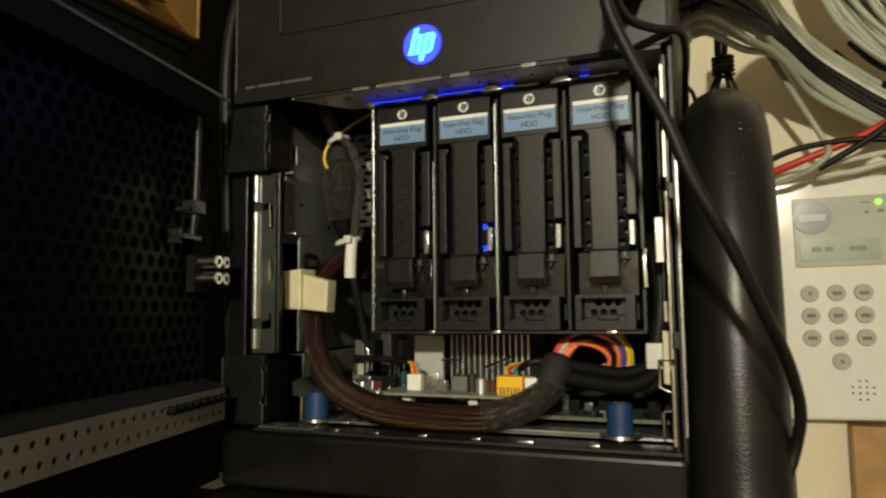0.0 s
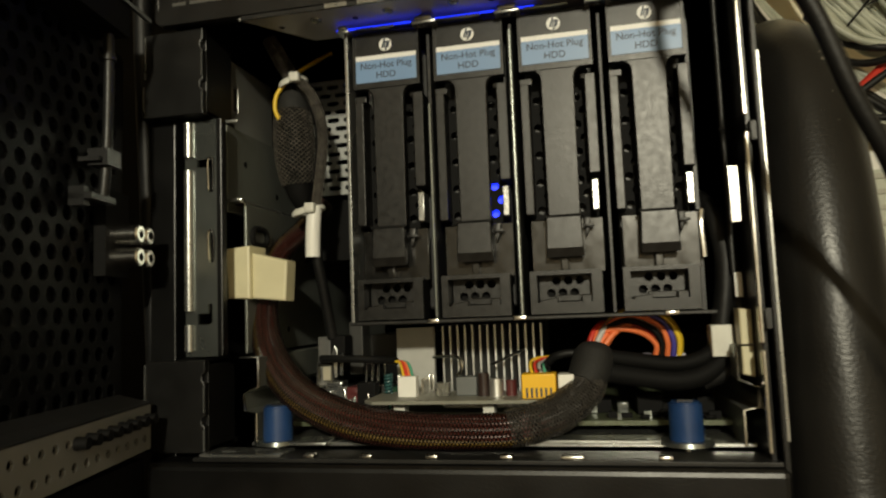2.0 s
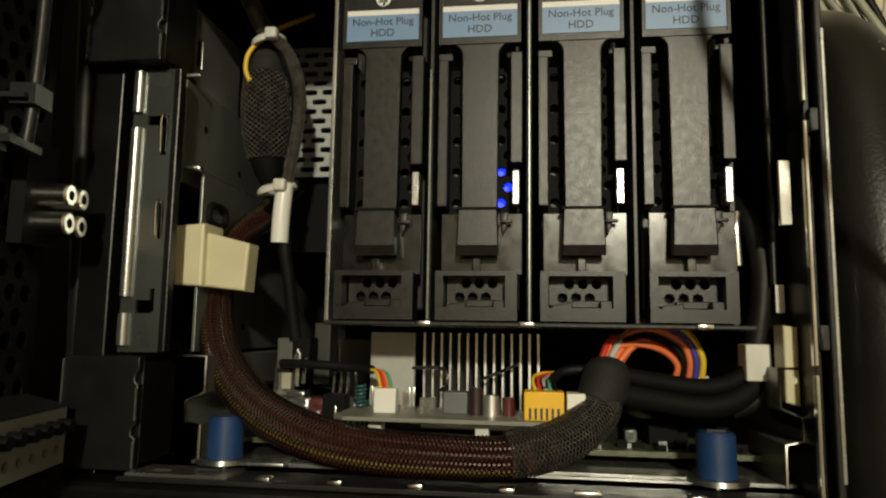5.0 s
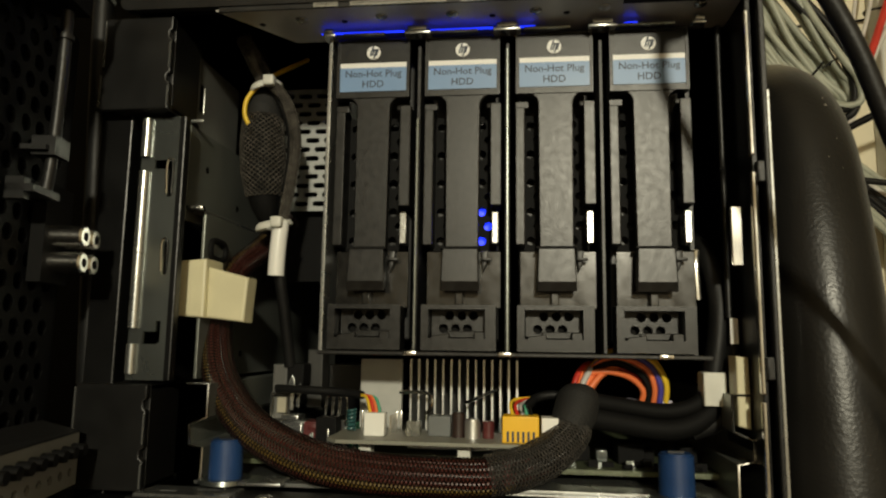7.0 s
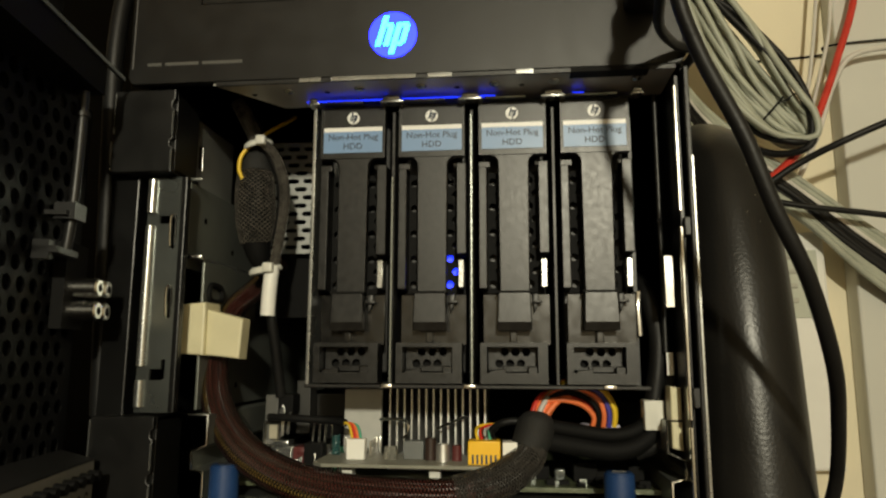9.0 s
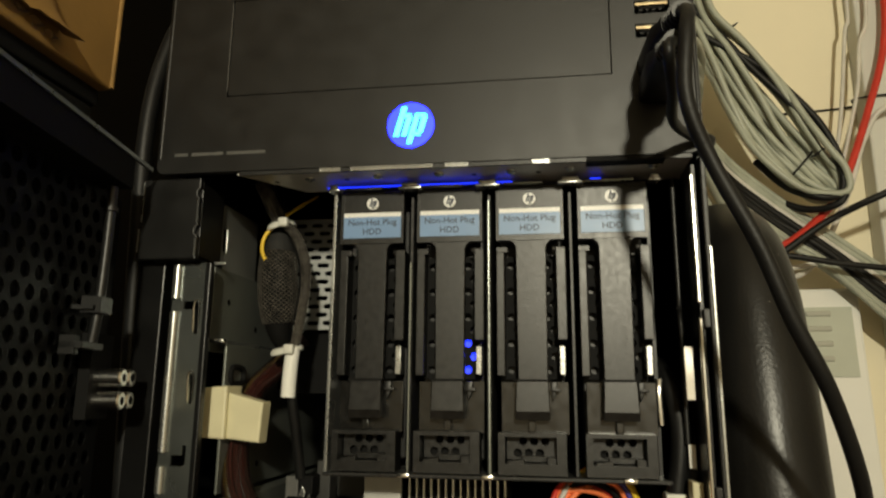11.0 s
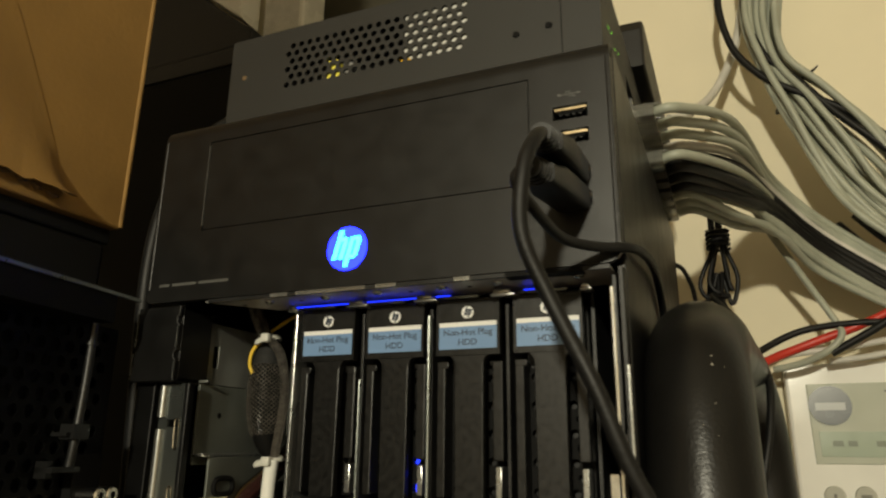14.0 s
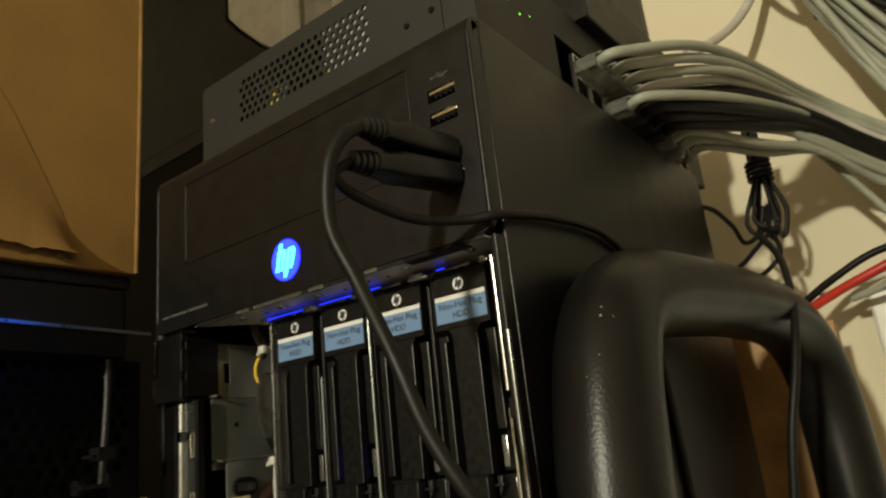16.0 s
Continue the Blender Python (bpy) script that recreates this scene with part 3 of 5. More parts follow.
part("strip_backing", dbox(B(), 4, 196, 31.5, 47.5, -10, 0.4), BLACK, door)
lg = B()
lv = [lg.bm.verts.new(dp(u, v - d, w)) for d in (0, 1.2) for u, v, w in ((4, 47.6, 2.2), (196, 47.6, 12.0), (196, 50.5, -9), (4, 50.5, -9))]
for q in ((0, 1, 2, 3), (7, 6, 5, 4), (0, 4, 5, 1), (1, 5, 6, 2), (2, 6, 7, 3), (3, 7, 4, 0)):
    lg.bm.faces.new([lv[i] for i in q])
part("strip_ledge", lg, DARKST, door)
for i in range(8):
    u = 8 + i * 6.2
    part("spare_screw", B().cyl(dp(u, 42.5, 1 + 0.05 * u), dp(u, 42.5, 6 + 0.05 * u), 2.0, 10, 1.7), BLACK, door)
part("top_lip", dbox(B(), 4, 202, 183.2, 184.6, 1.4, 2.6), DULLZ, door)
part("lock_rod", B().tube([dp(24, 171, -2), dp(24, 150, -2), dp(25, 128, -2), dp(25, 116, -3)], 1.7, 10), DARKST, door, "grey steel tool rod clipped to the door")
part("rod_collar", B().cyl(dp(24, 162, -2), dp(24, 163.5, -2), 2.4, 12), DARKST, door)
part("rod_clip", dbox(dbox(B(), 21, 29, 126, 131.5, -6, 0.6), 19, 31, 127, 128.4, -8, -1), PLASTIC, door)
part("rod_clip", dbox(dbox(B(), 22, 36, 114, 116, -8, -0.5), 33, 36, 112, 118, -8, -3), PLASTIC, door)
part("screw_holder", dbox(B(), 5, 20, 91, 120, -9, -5), BLACK, door)
for v in (97.2, 105.0):
    for u in (7.5, 14.2):
        part("cap_screw", B().cyl(dp(u, v, -6), dp(u, v, 3.6), 3.2, 20).cyl(dp(u, v, 3.6), dp(u, v, 4.2), 3.2, 20, 2.7), CHROME, door)
        part("hex_recess", B().cyl(dp(u, v, 3.9), dp(u, v, 4.25), 1.5, 6), BLACK, door)

# ---- drive cage ----
cage = thing("drive_cage", (128, 90, 72), "zinc steel drive cage with a bright front lip", "drive cage")
cg = B().box(66.8, 68, 17, 170, 71, 180, 0.2).box(68, 188.5, 17, 170, 71, 72.2, 0.2)
part("cage_sheet", cg, ZINC, cage)
part("cage_side", B().box(187.6, 188.8, 30, 170, 72.2, 180), DARKST, cage)
part("front_lip", B().box(66.8, 190, 15.8, 17.2, 71.0, 72.3, 0.4), DARKST, cage)
for cx in (97.8, 127.8, 158.4):
    part("divider", B().box(cx - 0.6, cx + 0.6, 20, 165, 72.4, 176, 0.2), DARKST, cage)
part("bright_divider", B().tube([(127.7, 18.2, 72.6), (127.7, 18.2, 120), (127.7, 18.2, 173)], 0.85, 12, 3), DULLZ, cage)
part("bright_divider", B().box(97.2, 98.2, 18.4, 20.4, 72.6, 150, 0.4), DULLZ, cage)
for cx in (97, 127, 176):
    part("lip_glint_tab", B().box(cx - 2.2, cx + 2.2, 15.3, 17, 71.1, 72.5, 0.3), CHROME, cage)
part("activity_led", B().box(117.4, 122.4, 31, 32.2, 108, 121), BLUELED, cage, "blue light inside the cage")

# ---- drive trays ----
TX, TW, TP = 69.4, 25.2, 30.6


def tray():
    t = thing("drive_tray", (TX + TW / 2, 30, 72.4), "charcoal plastic drive tray with a pale blue label", "drive tray", "drive trays in the cage")
    x = TX
    head = B()
    pts = [(x, 157.5), (x, 178.6), (x + TW, 178.6), (x + TW, 157.5)]
    arc = [(x + TW - 3.2 - 3.4 * math.sin(a), 154.1 + 3.4 * math.cos(a)) for a in np.linspace(0, math.pi / 2, 6)]
    arc2 = [(x + 3.8 + 3.4 * math.sin(a), 154.1 + 3.4 * math.cos(a)) for a in np.linspace(math.pi / 2, 0, 6)]
    head.prism(pts + arc + [(x + TW - 6.9, 105), (x + 7.5, 105)] + arc2, "y", 19, 22.5, 0.35)
    front = part("front", head, TRAYP, t)
    part("rim", B().plate(x, x + TW, 157.5, 178.7, 18.5, 0.6, [(x + 0.9, x + TW - 0.9, 158.4, 177.8)]), TRAYP, front)
    lab = part("label", B().box(x + 1.1, x + TW - 1.1, 18.72, 19.02, 159.8, 168.2), LABELB, front, "pale blue printed label")
    part("white_band", B().box(x + 1.1, x + TW - 1.1, 18.68, 19.0, 168.2, 169.9), LABELW, lab)
    lettering("Non-Hot Plug", 3.45, x + TW / 2, 18.66, 164.9, INK, lab)
    lettering("HDD", 3.45, x + TW / 2, 18.66, 161.2, INK, lab)
    ds = part("maker_disc", B().cyl((x + TW / 2, 18.7, 173.6), (x + TW / 2, 19.05, 173.6), 2.4, 28), LABELW, front, "white round emblem")
    st = slant(B(), -0.75, -1.2, 2.2, 0.55, 18.7, 0.3, x + TW / 2, 173.6)
    slant(st, 0.8, -2.2, 1.2, 0.55, 18.7, 0.3, x + TW / 2, 173.6)
    slant(st, 0.0, 0.6, 1.1, 1.3, 18.7, 0.3, x + TW / 2, 173.6)
    slant(st, 1.3, -1.2, 1.1, 0.5, 18.7, 0.3, x + TW / 2, 173.6)
    slant(st, 0.0, -1.2, 0.6, 0.5, 18.7, 0.3, x + TW / 2, 173.6)
    part("emblem_stroke", st, INK, ds)
    # side rails
    part("side_rail", B().box(x - 0.3, x + 2.9, 20.5, 30, 107, 155, 0.4).box(x - 0.3, x + 4.2, 20.4, 22, 153, 155.4, 0.3), TRAYP, t)
    part("side_rail", B().box(x + 22, x + 25.8, 19.5, 30, 120, 155, 0.4).box(x + 20.8, x + 24, 20.4, 22, 153.4, 155.2, 0.3), TRAYP, t)
    part("steel_spring", B().box(x + 22.6, x + 24.8, 20.2, 28, 107.5, 118, 0.3), ZINC, t, "bright steel spring clip")
    # perforated inner plate
    pp = B().perf(x + 2.5, x + 9.5, 106, 153, 4.6, 5.0, 1.5, 1.5, lambda u, v, w: (u, 28.5 + w, v))
    pp.perf(x + 16.5, x + 23.5, 106, 153, 4.6, 5.0, 1.6, 1.5, lambda u, v, w: (u, 28 + w, v))
    part("inner_plate", pp, BLACK, t)
    part("disk_drive", B().box(x + 0.5, x + TW - 0.5, 33, 160, 76, 176, 0.8), DARKST, t, "metal hard disk body")
    # latch
    tab = [(19.6, 105.6), (15.0, 105.0), (14.7, 94.6), (15.6, 91.6), (17.8, 92.0), (19.6, 99)]
    lt = B().prism(tab, "x", x + 7.0, x + 18.4, 0.35)
    for v in lt.bm.verts:
        v.co.x += (v.co.x - x - 12.7) * (105 - v.co.z) / 14 * 0.10
    part("latch", lt, TRAYP, t)
    part("latch_gap", B().box(x + 6.4, x + 19, 14.6, 19.2, 105.0, 105.8), BLACK, t)
    lp = B().box(x + 1.2, x + TW + 0.4, 22, 23.6, 86.5, 105, 0.2).box(x + 11, x + 13.5, 18.5, 22, 87.2, 91.5, 0.3)
    part("latch_plate", lp, GLOSSP, t)
    part("catch", B().prism([(x + 19.2, 105), (x + 21.6, 105), (x + 21, 100.5), (x + 19.8, 98)], "y", 19.5, 22.2, 0.3).box(x + 19, x + 22.6, 18, 19.6, 101.6, 102.5, 0.2), DARKST, t)
    # lower box with a recessed grid
    lb = B().plate(x + 0.3, x + TW - 1.0, 72.8, 87.2, 16.5, 9.5, [(x + 2.6, x + 20.8, 76.6, 85.8)])
    lb.prism([(x + 3.0, 75.2), (x + 9.4, 75.6), (x + 9.4, 78.2), (x + 3.6, 77.4)], "y", 16.9, 20, 0.3).box(x + 17.2, x + 20.6, 17.5, 21, 76.2, 78.8, 0.3)
    part("lower_box", lb, TRAYP, t)
    gr = B().perf(x + 3, x + 20.6, 77.6, 86.2, 3.95, 4.1, 1.6, 1.6, lambda u, v, w: (u, 23.6 + w, v))
    gr.box(x + 8.2, x + 20.6, 21.6, 23.5, 76.8, 79.0, 0.3)
    part("grid", gr, TRAYP, t)
    # Black sheet paints the shade behind the grid holes.
    part("grid_shade", B().box(x + 2, x + 21, 27.5, 28, 73, 87), BLACK, t)
    return t


first = tray()
for i in range(1, 4):
    copy_thing(first, Matrix.Translation(first.location + Vector((TP * i * 0.001, 0, 0))))

# ---- motherboard and what sits on it ----
mb = thing("motherboard", (105, 100, 29), "olive circuit board on a zinc pull-out tray", "motherboard")
part("board", B().box(34, 196, 34, 200, 33.2, 34.8), PCB, mb)
trs = B().box(27, 199, 18, 210, 29, 30.2, 0.2)
part("board_tray", trs, ZINC, mb, "zinc steel tray under the board")
step = [(31, 30), (31, 41), (26.6, 42), (26.2, 48), (32, 50.5), (32, 61), (24.8, 61)]
for flip in (False, True):
    line = [((226 - a) if flip else a, 14, z) for a, z in step]
    s = B()
    for p, q in zip(line, line[1:]):
        v = [s.bm.verts.new(c) for c in (p, q, (q[0], 150, q[2]), (p[0], 150, p[2]))]
        s.bm.faces.new(v)
    o = part("stepped_side", s, GALV, mb)
    part("bright_edge", B().tube(line, 0.5, 6, 1), CHROME, o)
for bx in (38, 178):
    s = part("thumbscrew", B().cyl((bx, 17, 31.6), (bx, 17, 43), 5.3, 28, 5.1).cyl((bx, 17, 43), (bx, 17, 43.6), 4.4, 24), BLUEP, mb, "blue plastic thumbscrew")
    part("washer", B().cyl((bx, 17, 30.3), (bx, 17, 31.6), 8.4, 28, 8.0), DULLZ, s)
    part("screw_tip", B().cyl((bx, 17, 26), (bx, 17, 30.3), 1.2, 10), CHROME, s)
    part("slot_face", B().box(bx - 2.4, bx + 2.4, 16.4, 17.6, 43.6, 44.1), DARKST, s)
part("fixing_plate", B().box(44, 58, 12, 24, 30.2, 31.2, 0.3), ZINC, mb)
part("fixing_plate", B().box(128, 172, 16, 26, 30.2, 31.4, 0.3), ZINC, mb)
hs = part("heat_sink", B().box(90, 131, 58, 100, 36, 42, 0.3), ALU, mb, "aluminium finned heat sink")
for i in range(14):
    x = 90.6 + i * 3.05
    part("fin", B().box(x, x + 0.7, 58, 100, 42, 69), ALU, hs)
part("chip_card", B().box(73, 88.5, 52, 55, 44, 69, 0.4), mat("pale_grey_card", (0.46, 0.46, 0.43), 0.5), mb, "pale grey upright card")
card = part("front_card", B().prism([(72, 17.5), (74, 15.5), (139, 15.5), (143, 18), (143, 44), (70, 44), (70, 20)], "z", 43.4, 44.6, 0.2), PCBG, mb, "thin grey front circuit card")
for cx in (80, 112, 127):
    part("standoff", B().box(cx, cx + 4, 22, 28, 34.8, 43.4, 0.3), NYLON, card)
y = part("yellow_connector", B().box(126.2, 137.6, 18.5, 27, 44.6, 52.8, 0.4), YELLOWP, card)
for i in range(6):
    part("connector_slot", B().box(127.6 + i * 1.6, 128.3 + i * 1.6, 18.3, 18.6, 45.0, 48.2), INK, y)
y = part("white_connector", B().box(138.4, 143.6, 19.5, 27, 44.6, 52.4, 0.3), WHITEP, card)
part("white_connector", B().box(80.6, 87.4, 26, 31, 44.6, 52.0, 0.3), WHITEP, card)
part("inductor", B().box(101.5, 109, 29, 35, 44.6, 51.2, 0.4), mat("grey_inductor", (0.13, 0.14, 0.14), 0.5), card)
part("capacitor", B().cyl((111.6, 29, 44.6), (111.6, 29, 52), 2.2, 18).cyl((111.6, 29, 52), (111.6, 29, 52.6), 1.9, 18), mat("dark_brown_sleeve", (0.03, 0.018, 0.015), 0.35), card)
part("capacitor", B().cyl((116.4, 27.5, 44.6), (116.4, 27.5, 50.2), 2.6, 20).cyl((116.4, 27.5, 50.2), (116.4, 27.5, 50.7), 2.2, 20), ALU, card)
part("capacitor", B().cyl((121.5, 29, 44.6), (121.5, 29, 50), 1.9, 18), mat("dark_red_sleeve", (0.09, 0.02, 0.02), 0.35), card)
part("header", B().box(94.5, 99, 27.5, 32, 44.6, 49.4, 0.3), CLEAR, card)
part("spring_bar", B().tube([(88, 52, 57), (99, 48, 57), (100, 47, 52), (98, 47, 50)], 0.7, 6, 4).tube([(112, 46, 54), (124, 52, 59)], 0.6, 6, 3), CHROME, mb)
for i in range(9):
    part("header_pin", B().box(88.4 + i * 0.01, 89.0, 30 + i * 1.6, 30.8 + i * 1.6, 44.6, 50.8), CHROME, card)
random.seed(4)
for px, pz, w, h, m in ((47, 35, 9, 8, BLACK), (58, 35, 8, 6, BLACK), (57, 38, 9, 6, PCBG), (66, 35, 5, 12, CHROME), (69.5, 35, 3, 11, GREENW), (62, 35, 6, 8, mat("dark_red_sleeve", (0.09, 0.02, 0.02), 0.35)),
                        (44, 36, 5, 9, BLACK), (52, 36, 4, 7, BLACK), (150, 35, 6, 5, BLACK), (158, 35, 4, 4, DULLZ), (165, 35, 9, 7, BLACK), (148, 34, 3, 8, DULLZ), (173, 35, 5, 5, BLACK), (186, 35, 6, 6, BLACK)):
    part("board_component", B().box(px, px + w, 44 + random.uniform(0, 8), 54 + random.uniform(0, 8), 34.8, 34.8 + h, 0.4), m, mb)
for i in range(26):
    px, py = random.uniform(44, 73), random.uniform(38, 46)
    part("solder_pin", B().box(px, px + 0.8, py, py + 0.8, 35, random.uniform(40, 47), 0.1).box(px - 0.6, px + 1.4, py - 0.3, py + 1.4, 35, random.uniform(37, 43), 0.2), random.choice((CHROME, ZINC, DULLZ)), mb)
for i in range(34):
    px = 84 + i * 1.7
    part("solder_pin", B().box(px, px + 0.7, 34.2, 34.9, 34.8, 36.2), CHROME, mb)
for i in range(12):
    px, py = random.uniform(146, 190), random.uniform(36, 44)
    part("small_chip", B().box(px, px + random.uniform(1.5, 4), py, py + 2, 34.8, 36 + random.random() * 1.5), random.choice((DULLZ, BLACK, BLACK)), mb)
# dark box and connector deep on the board
part("side_module", B().box(56, 82, 70, 110, 56, 66, 0.5).box(50, 56, 60, 70, 50, 72, 0.5), mat("dark_grey_moulding", (0.03, 0.03, 0.028), 0.45), mb)
# crowded corner of the board beside the loom
sat = part("sata_socket", B().box(40, 45.5, 50, 60, 34.8, 66.5, 0.6), mat("grey_socket", (0.10, 0.10, 0.095), 0.45), mb, "grey upright drive socket")
part("sata_plug", B().box(45.8, 52.2, 49, 58, 59, 66.8, 0.6).box(47, 51, 50, 57, 52, 59, 0.5), BLACK, sat)
part("latch", B().prism([(47, 50), (49, 50), (49.4, 61), (48.2, 63), (46.8, 60)], "y", 47.6, 49.2, 0.3), ZINC, sat, "bent steel latch")
part("latch", B().prism([(50, 51), (51.2, 51), (51.6, 60), (50.4, 59)], "y", 47.8, 49, 0.2), ZINC, sat, "bent steel latch")
can = part("usb_shell", B().plate(41, 48.4, 46.5, 56.4, 46, 10, [(41.8, 47.6, 47.3, 55.6)]), CHROME, mb, "bright steel socket shell")
part("tongue", B().box(43, 46.4, 47.5, 55, 49, 54.6, 0.3), mat("cream_tongue", (0.4, 0.37, 0.28), 0.5), can)
part("steel_can", B().box(45.5, 56.5, 43, 52, 34.8, 46.8, 0.5).box(46.5, 53, 42.4, 50, 46.8, 48.9, 0.5), ZINC, mb, "low steel shielded socket")
part("coil_block", B().box(55.3, 61.8, 41, 49, 34.8, 46.9, 0.6).box(57, 60.6, 40.6, 42, 44, 46, 0.3), mat("dark_red_sleeve", (0.09, 0.02, 0.02), 0.35), mb)
for k in range(3):
    part("clip_wire", B().tube([(61.5 + k * 2.4, 47, 46), (62.2 + k * 2.4, 46.4, 54.6), (63.4 + k * 2.4, 46, 55.6), (64.6 + k * 2.4, 46.6, 54.4), (64.2 + k * 2.4, 47.4, 46)], 0.45, 7, 4), CHROME, mb)
part("black_socket", B().box(60.2, 67.6, 39.5, 46, 34.8, 48.6, 0.4), BLACK, mb)
part("choke", B().tube([(73.5 + 1.3 * math.cos(a), 38 + 1.3 * math.sin(a), 44.6 + a * 0.19) for a in np.linspace(0, 38, 90)], 0.5, 6, 1), mat("teal_enamel", (0.03, 0.10, 0.10), 0.35), card, "teal wound choke")
for gx in (77.0, 78.8, 89.2, 90.6):
    part("header_pin", B().box(gx, gx + 0.5, 38, 38.6, 44.6, 51.6, 0.1), CHROME, card)
part("screw_head", B().cyl((95, 30, 44.6), (95, 30, 46.4), 1.5, 14).cyl((95, 30, 46.4), (95, 30, 47), 1.1, 14, 0.7), CHROME, card)


def cable(name, pts, r, material, label, category="cable", group="", seg=10, steps=6, radii=None):
    return solo(name, B().tube(pts, r, seg, steps, radii=radii), material, label, category, group)


# ---- looms inside the server ----
loom = thing("power_loom", (90, 12, 30), "dark red braided cable loom looping across the board", "cable loom")
RUN = [(40, 62, 124), (32, 56, 112), (25, 46, 100), (23, 38, 82), (29, 29, 63), (43, 21, 48), (63, 14, 39.5), (83, 11, 36), (108, 10.5, 35.2), (125, 12, 36), (138, 17, 40), (146, 23, 46)]
RUNR = [4.2, 4.4, 4.7, 5.1, 5.9, 6.4, 6.5, 6.2, 5.9, 5.7, 5.5, 5.3]
part("wire_core", B().tube(RUN, 4.6, 18, 8, radii=[r - 1.7 for r in RUNR]), BLACK, loom)


def around(run, radii, start, twist):
    """Points that wind round a run at the given radii."""
    P = [Vector(p) for p in run]
    out, up = [], None
    for n, p in enumerate(P):
        d = (P[min(n + 1, len(P) - 1)] - P[max(n - 1, 0)]).normalized()
        up = d.orthogonal().normalized() if up is None else (up - d * up.dot(d)).normalized()
        ang = start + twist * n
        out.append(tuple(p + radii[n] * (math.cos(ang) * up + math.sin(ang) * d.cross(up))))
    return out


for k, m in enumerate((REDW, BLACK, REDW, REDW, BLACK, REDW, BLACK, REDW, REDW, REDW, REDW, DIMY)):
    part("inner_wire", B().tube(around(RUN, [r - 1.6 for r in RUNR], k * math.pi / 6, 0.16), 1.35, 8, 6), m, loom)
tagged(part("sleeve", B().braid(RUN, RUNR, 14, 17.0, 0.46, 0.2), MESHB, loom, "black-red woven mesh sleeve"), kind="stuff")
END = [(122, 11.6, 35.9), (130, 13.6, 37.4), (139, 17.4, 40.6), (146.5, 23, 46.5), (149, 27, 51)]
tagged(part("sleeve_end", B().braid(END, [6.1, 6.3, 6.3, 6.2, 5.6], 15, 15.0, 0.42, 0.3), MESHK, loom, "black woven mesh over the sleeve's end"), kind="stuff")
part("sleeve_end_core", B().tube(END[1:], 5.2, 16, 6), BLACK, loom)
part("tape_wrap", B().tube([(146.5, 24, 48.5), (149, 27, 53), (150.5, 29.5, 57.5), (151, 31, 60)], 6.6, 18, 5, radii=[5.9, 7.0, 7.0, 5.6]), mat("black_cloth_tape", (0.009, 0.009, 0.0085), 0.75, 0, 0.2, 90, 0.4, 1400), loom)
for k, m in enumerate((ORANGEW, REDC, ORANGEW, BLACK, ORANGEW, ORANGEW, ORANGEW, GREYW, ORANGEW, PURPLEW, YELLOWW, ORANGEW, YELLOWW, YELLOWW)):
    f = k / 13
    dep = 32 + 9 * ((k * 5) % 14) / 14
    wob = 1.4 * math.sin(k * 2.4)
    part("wire", B().tube([(150 + 2 * f, 33, 60 + 2 * f), (154 + 4 * f, (33 + dep) / 2, 65.5 + 5 * f), (161 + 6 * f, dep, 66.5 + 7.5 * f + wob), (168 + 8 * f + wob, dep + 2, 64.5 + 6.5 * f), (172 + 8.5 * f, dep + 3, 60.5 + 3 * f), (171.5 + 9 * f, dep + 4, 56.5)], 1.0, 8, 5), m, loom)
for k, m in enumerate((REDC, ORANGEW, ORANGEW, GREYW, ORANGEW, REDC, ORANGEW, ORANGEW)):
    part("wire", B().tube([(148 + 0.7 * k, 30 + k % 3, 58), (150.5 + 1.2 * k, 32 + k % 3, 65 + k % 2), (153.5 + 1.8 * k, 36 + 2 * (k % 3), 68.4), (158 + 2 * k, 46, 68.6)], 1.05, 8, 4), m, loom)
part("plug", B().box(168, 182, 38, 47, 53.5, 57.2, 0.4), mat("lilac_plug", (0.50, 0.47, 0.58), 0.4), loom, "pale lilac connector")
for dz, r in ((0, 3.4), (5.5, 2.6)):
    part("jacketed_cable", B().tube([(154, 30, 52 + dz), (164, 29, 50.5 + dz), (178, 28, 49 + dz), (188, 28, 52 + dz), (195, 29, 60 + dz), (199, 30, 74 + dz)], r, 12, 6), BLACK, loom)
part("thin_lead", B().tube([(150, 34, 57), (143, 34, 58.5), (137, 32, 57.5), (134, 27, 55), (132, 25, 52.6)], 1.5, 8), CABLE, loom)
for k, (m, a) in enumerate(((YELLOWW, 129.5), (REDC, 131), (GREYW, 132.6), (GREENW, 134), (BLACK, 135.6))):
    part("wire", B().tube([(136, 33, 57.5), (a + 0.5, 30, 57 - k * 0.4), (a - 0.8, 26, 55.4), (a, 24, 52.6)], 0.55, 6, 4), m, loom)

clip = thing("cable_clamp", (20, 30, 84), "ivory nylon cable clamp fixed to the side wall", "cable clamp")
part("clamp_base", B().prism([(24.8, 82.5), (15.5, 83), (14.5, 102), (24.8, 102.8)], "y", 22, 36, 0.8), CREAM, clip)
part("clamp_arm", B().prism([(24.4, 82.6), (38, 81.2), (39, 96.5), (24.4, 100.2)], "y", 24.5, 33, 0.8), CREAM, clip)

upper = thing("signal_loom", (36, 45, 60), "black braided signal cables with nylon ties and a white sleeve", "cable loom")
BULGE = [(24, 62, 196), (31, 50, 183), (34.5, 46, 175), (33, 46, 165), (33.5, 45, 150), (34.5, 45, 138), (35.5, 46, 126), (38, 50, 117)]
part("bulge_core", B().tube(BULGE, 5, 18, 8, radii=[1.6, 1.8, 2.8, 6.0, 7.8, 8.0, 5.4, 2.4]), BLACK, upper)
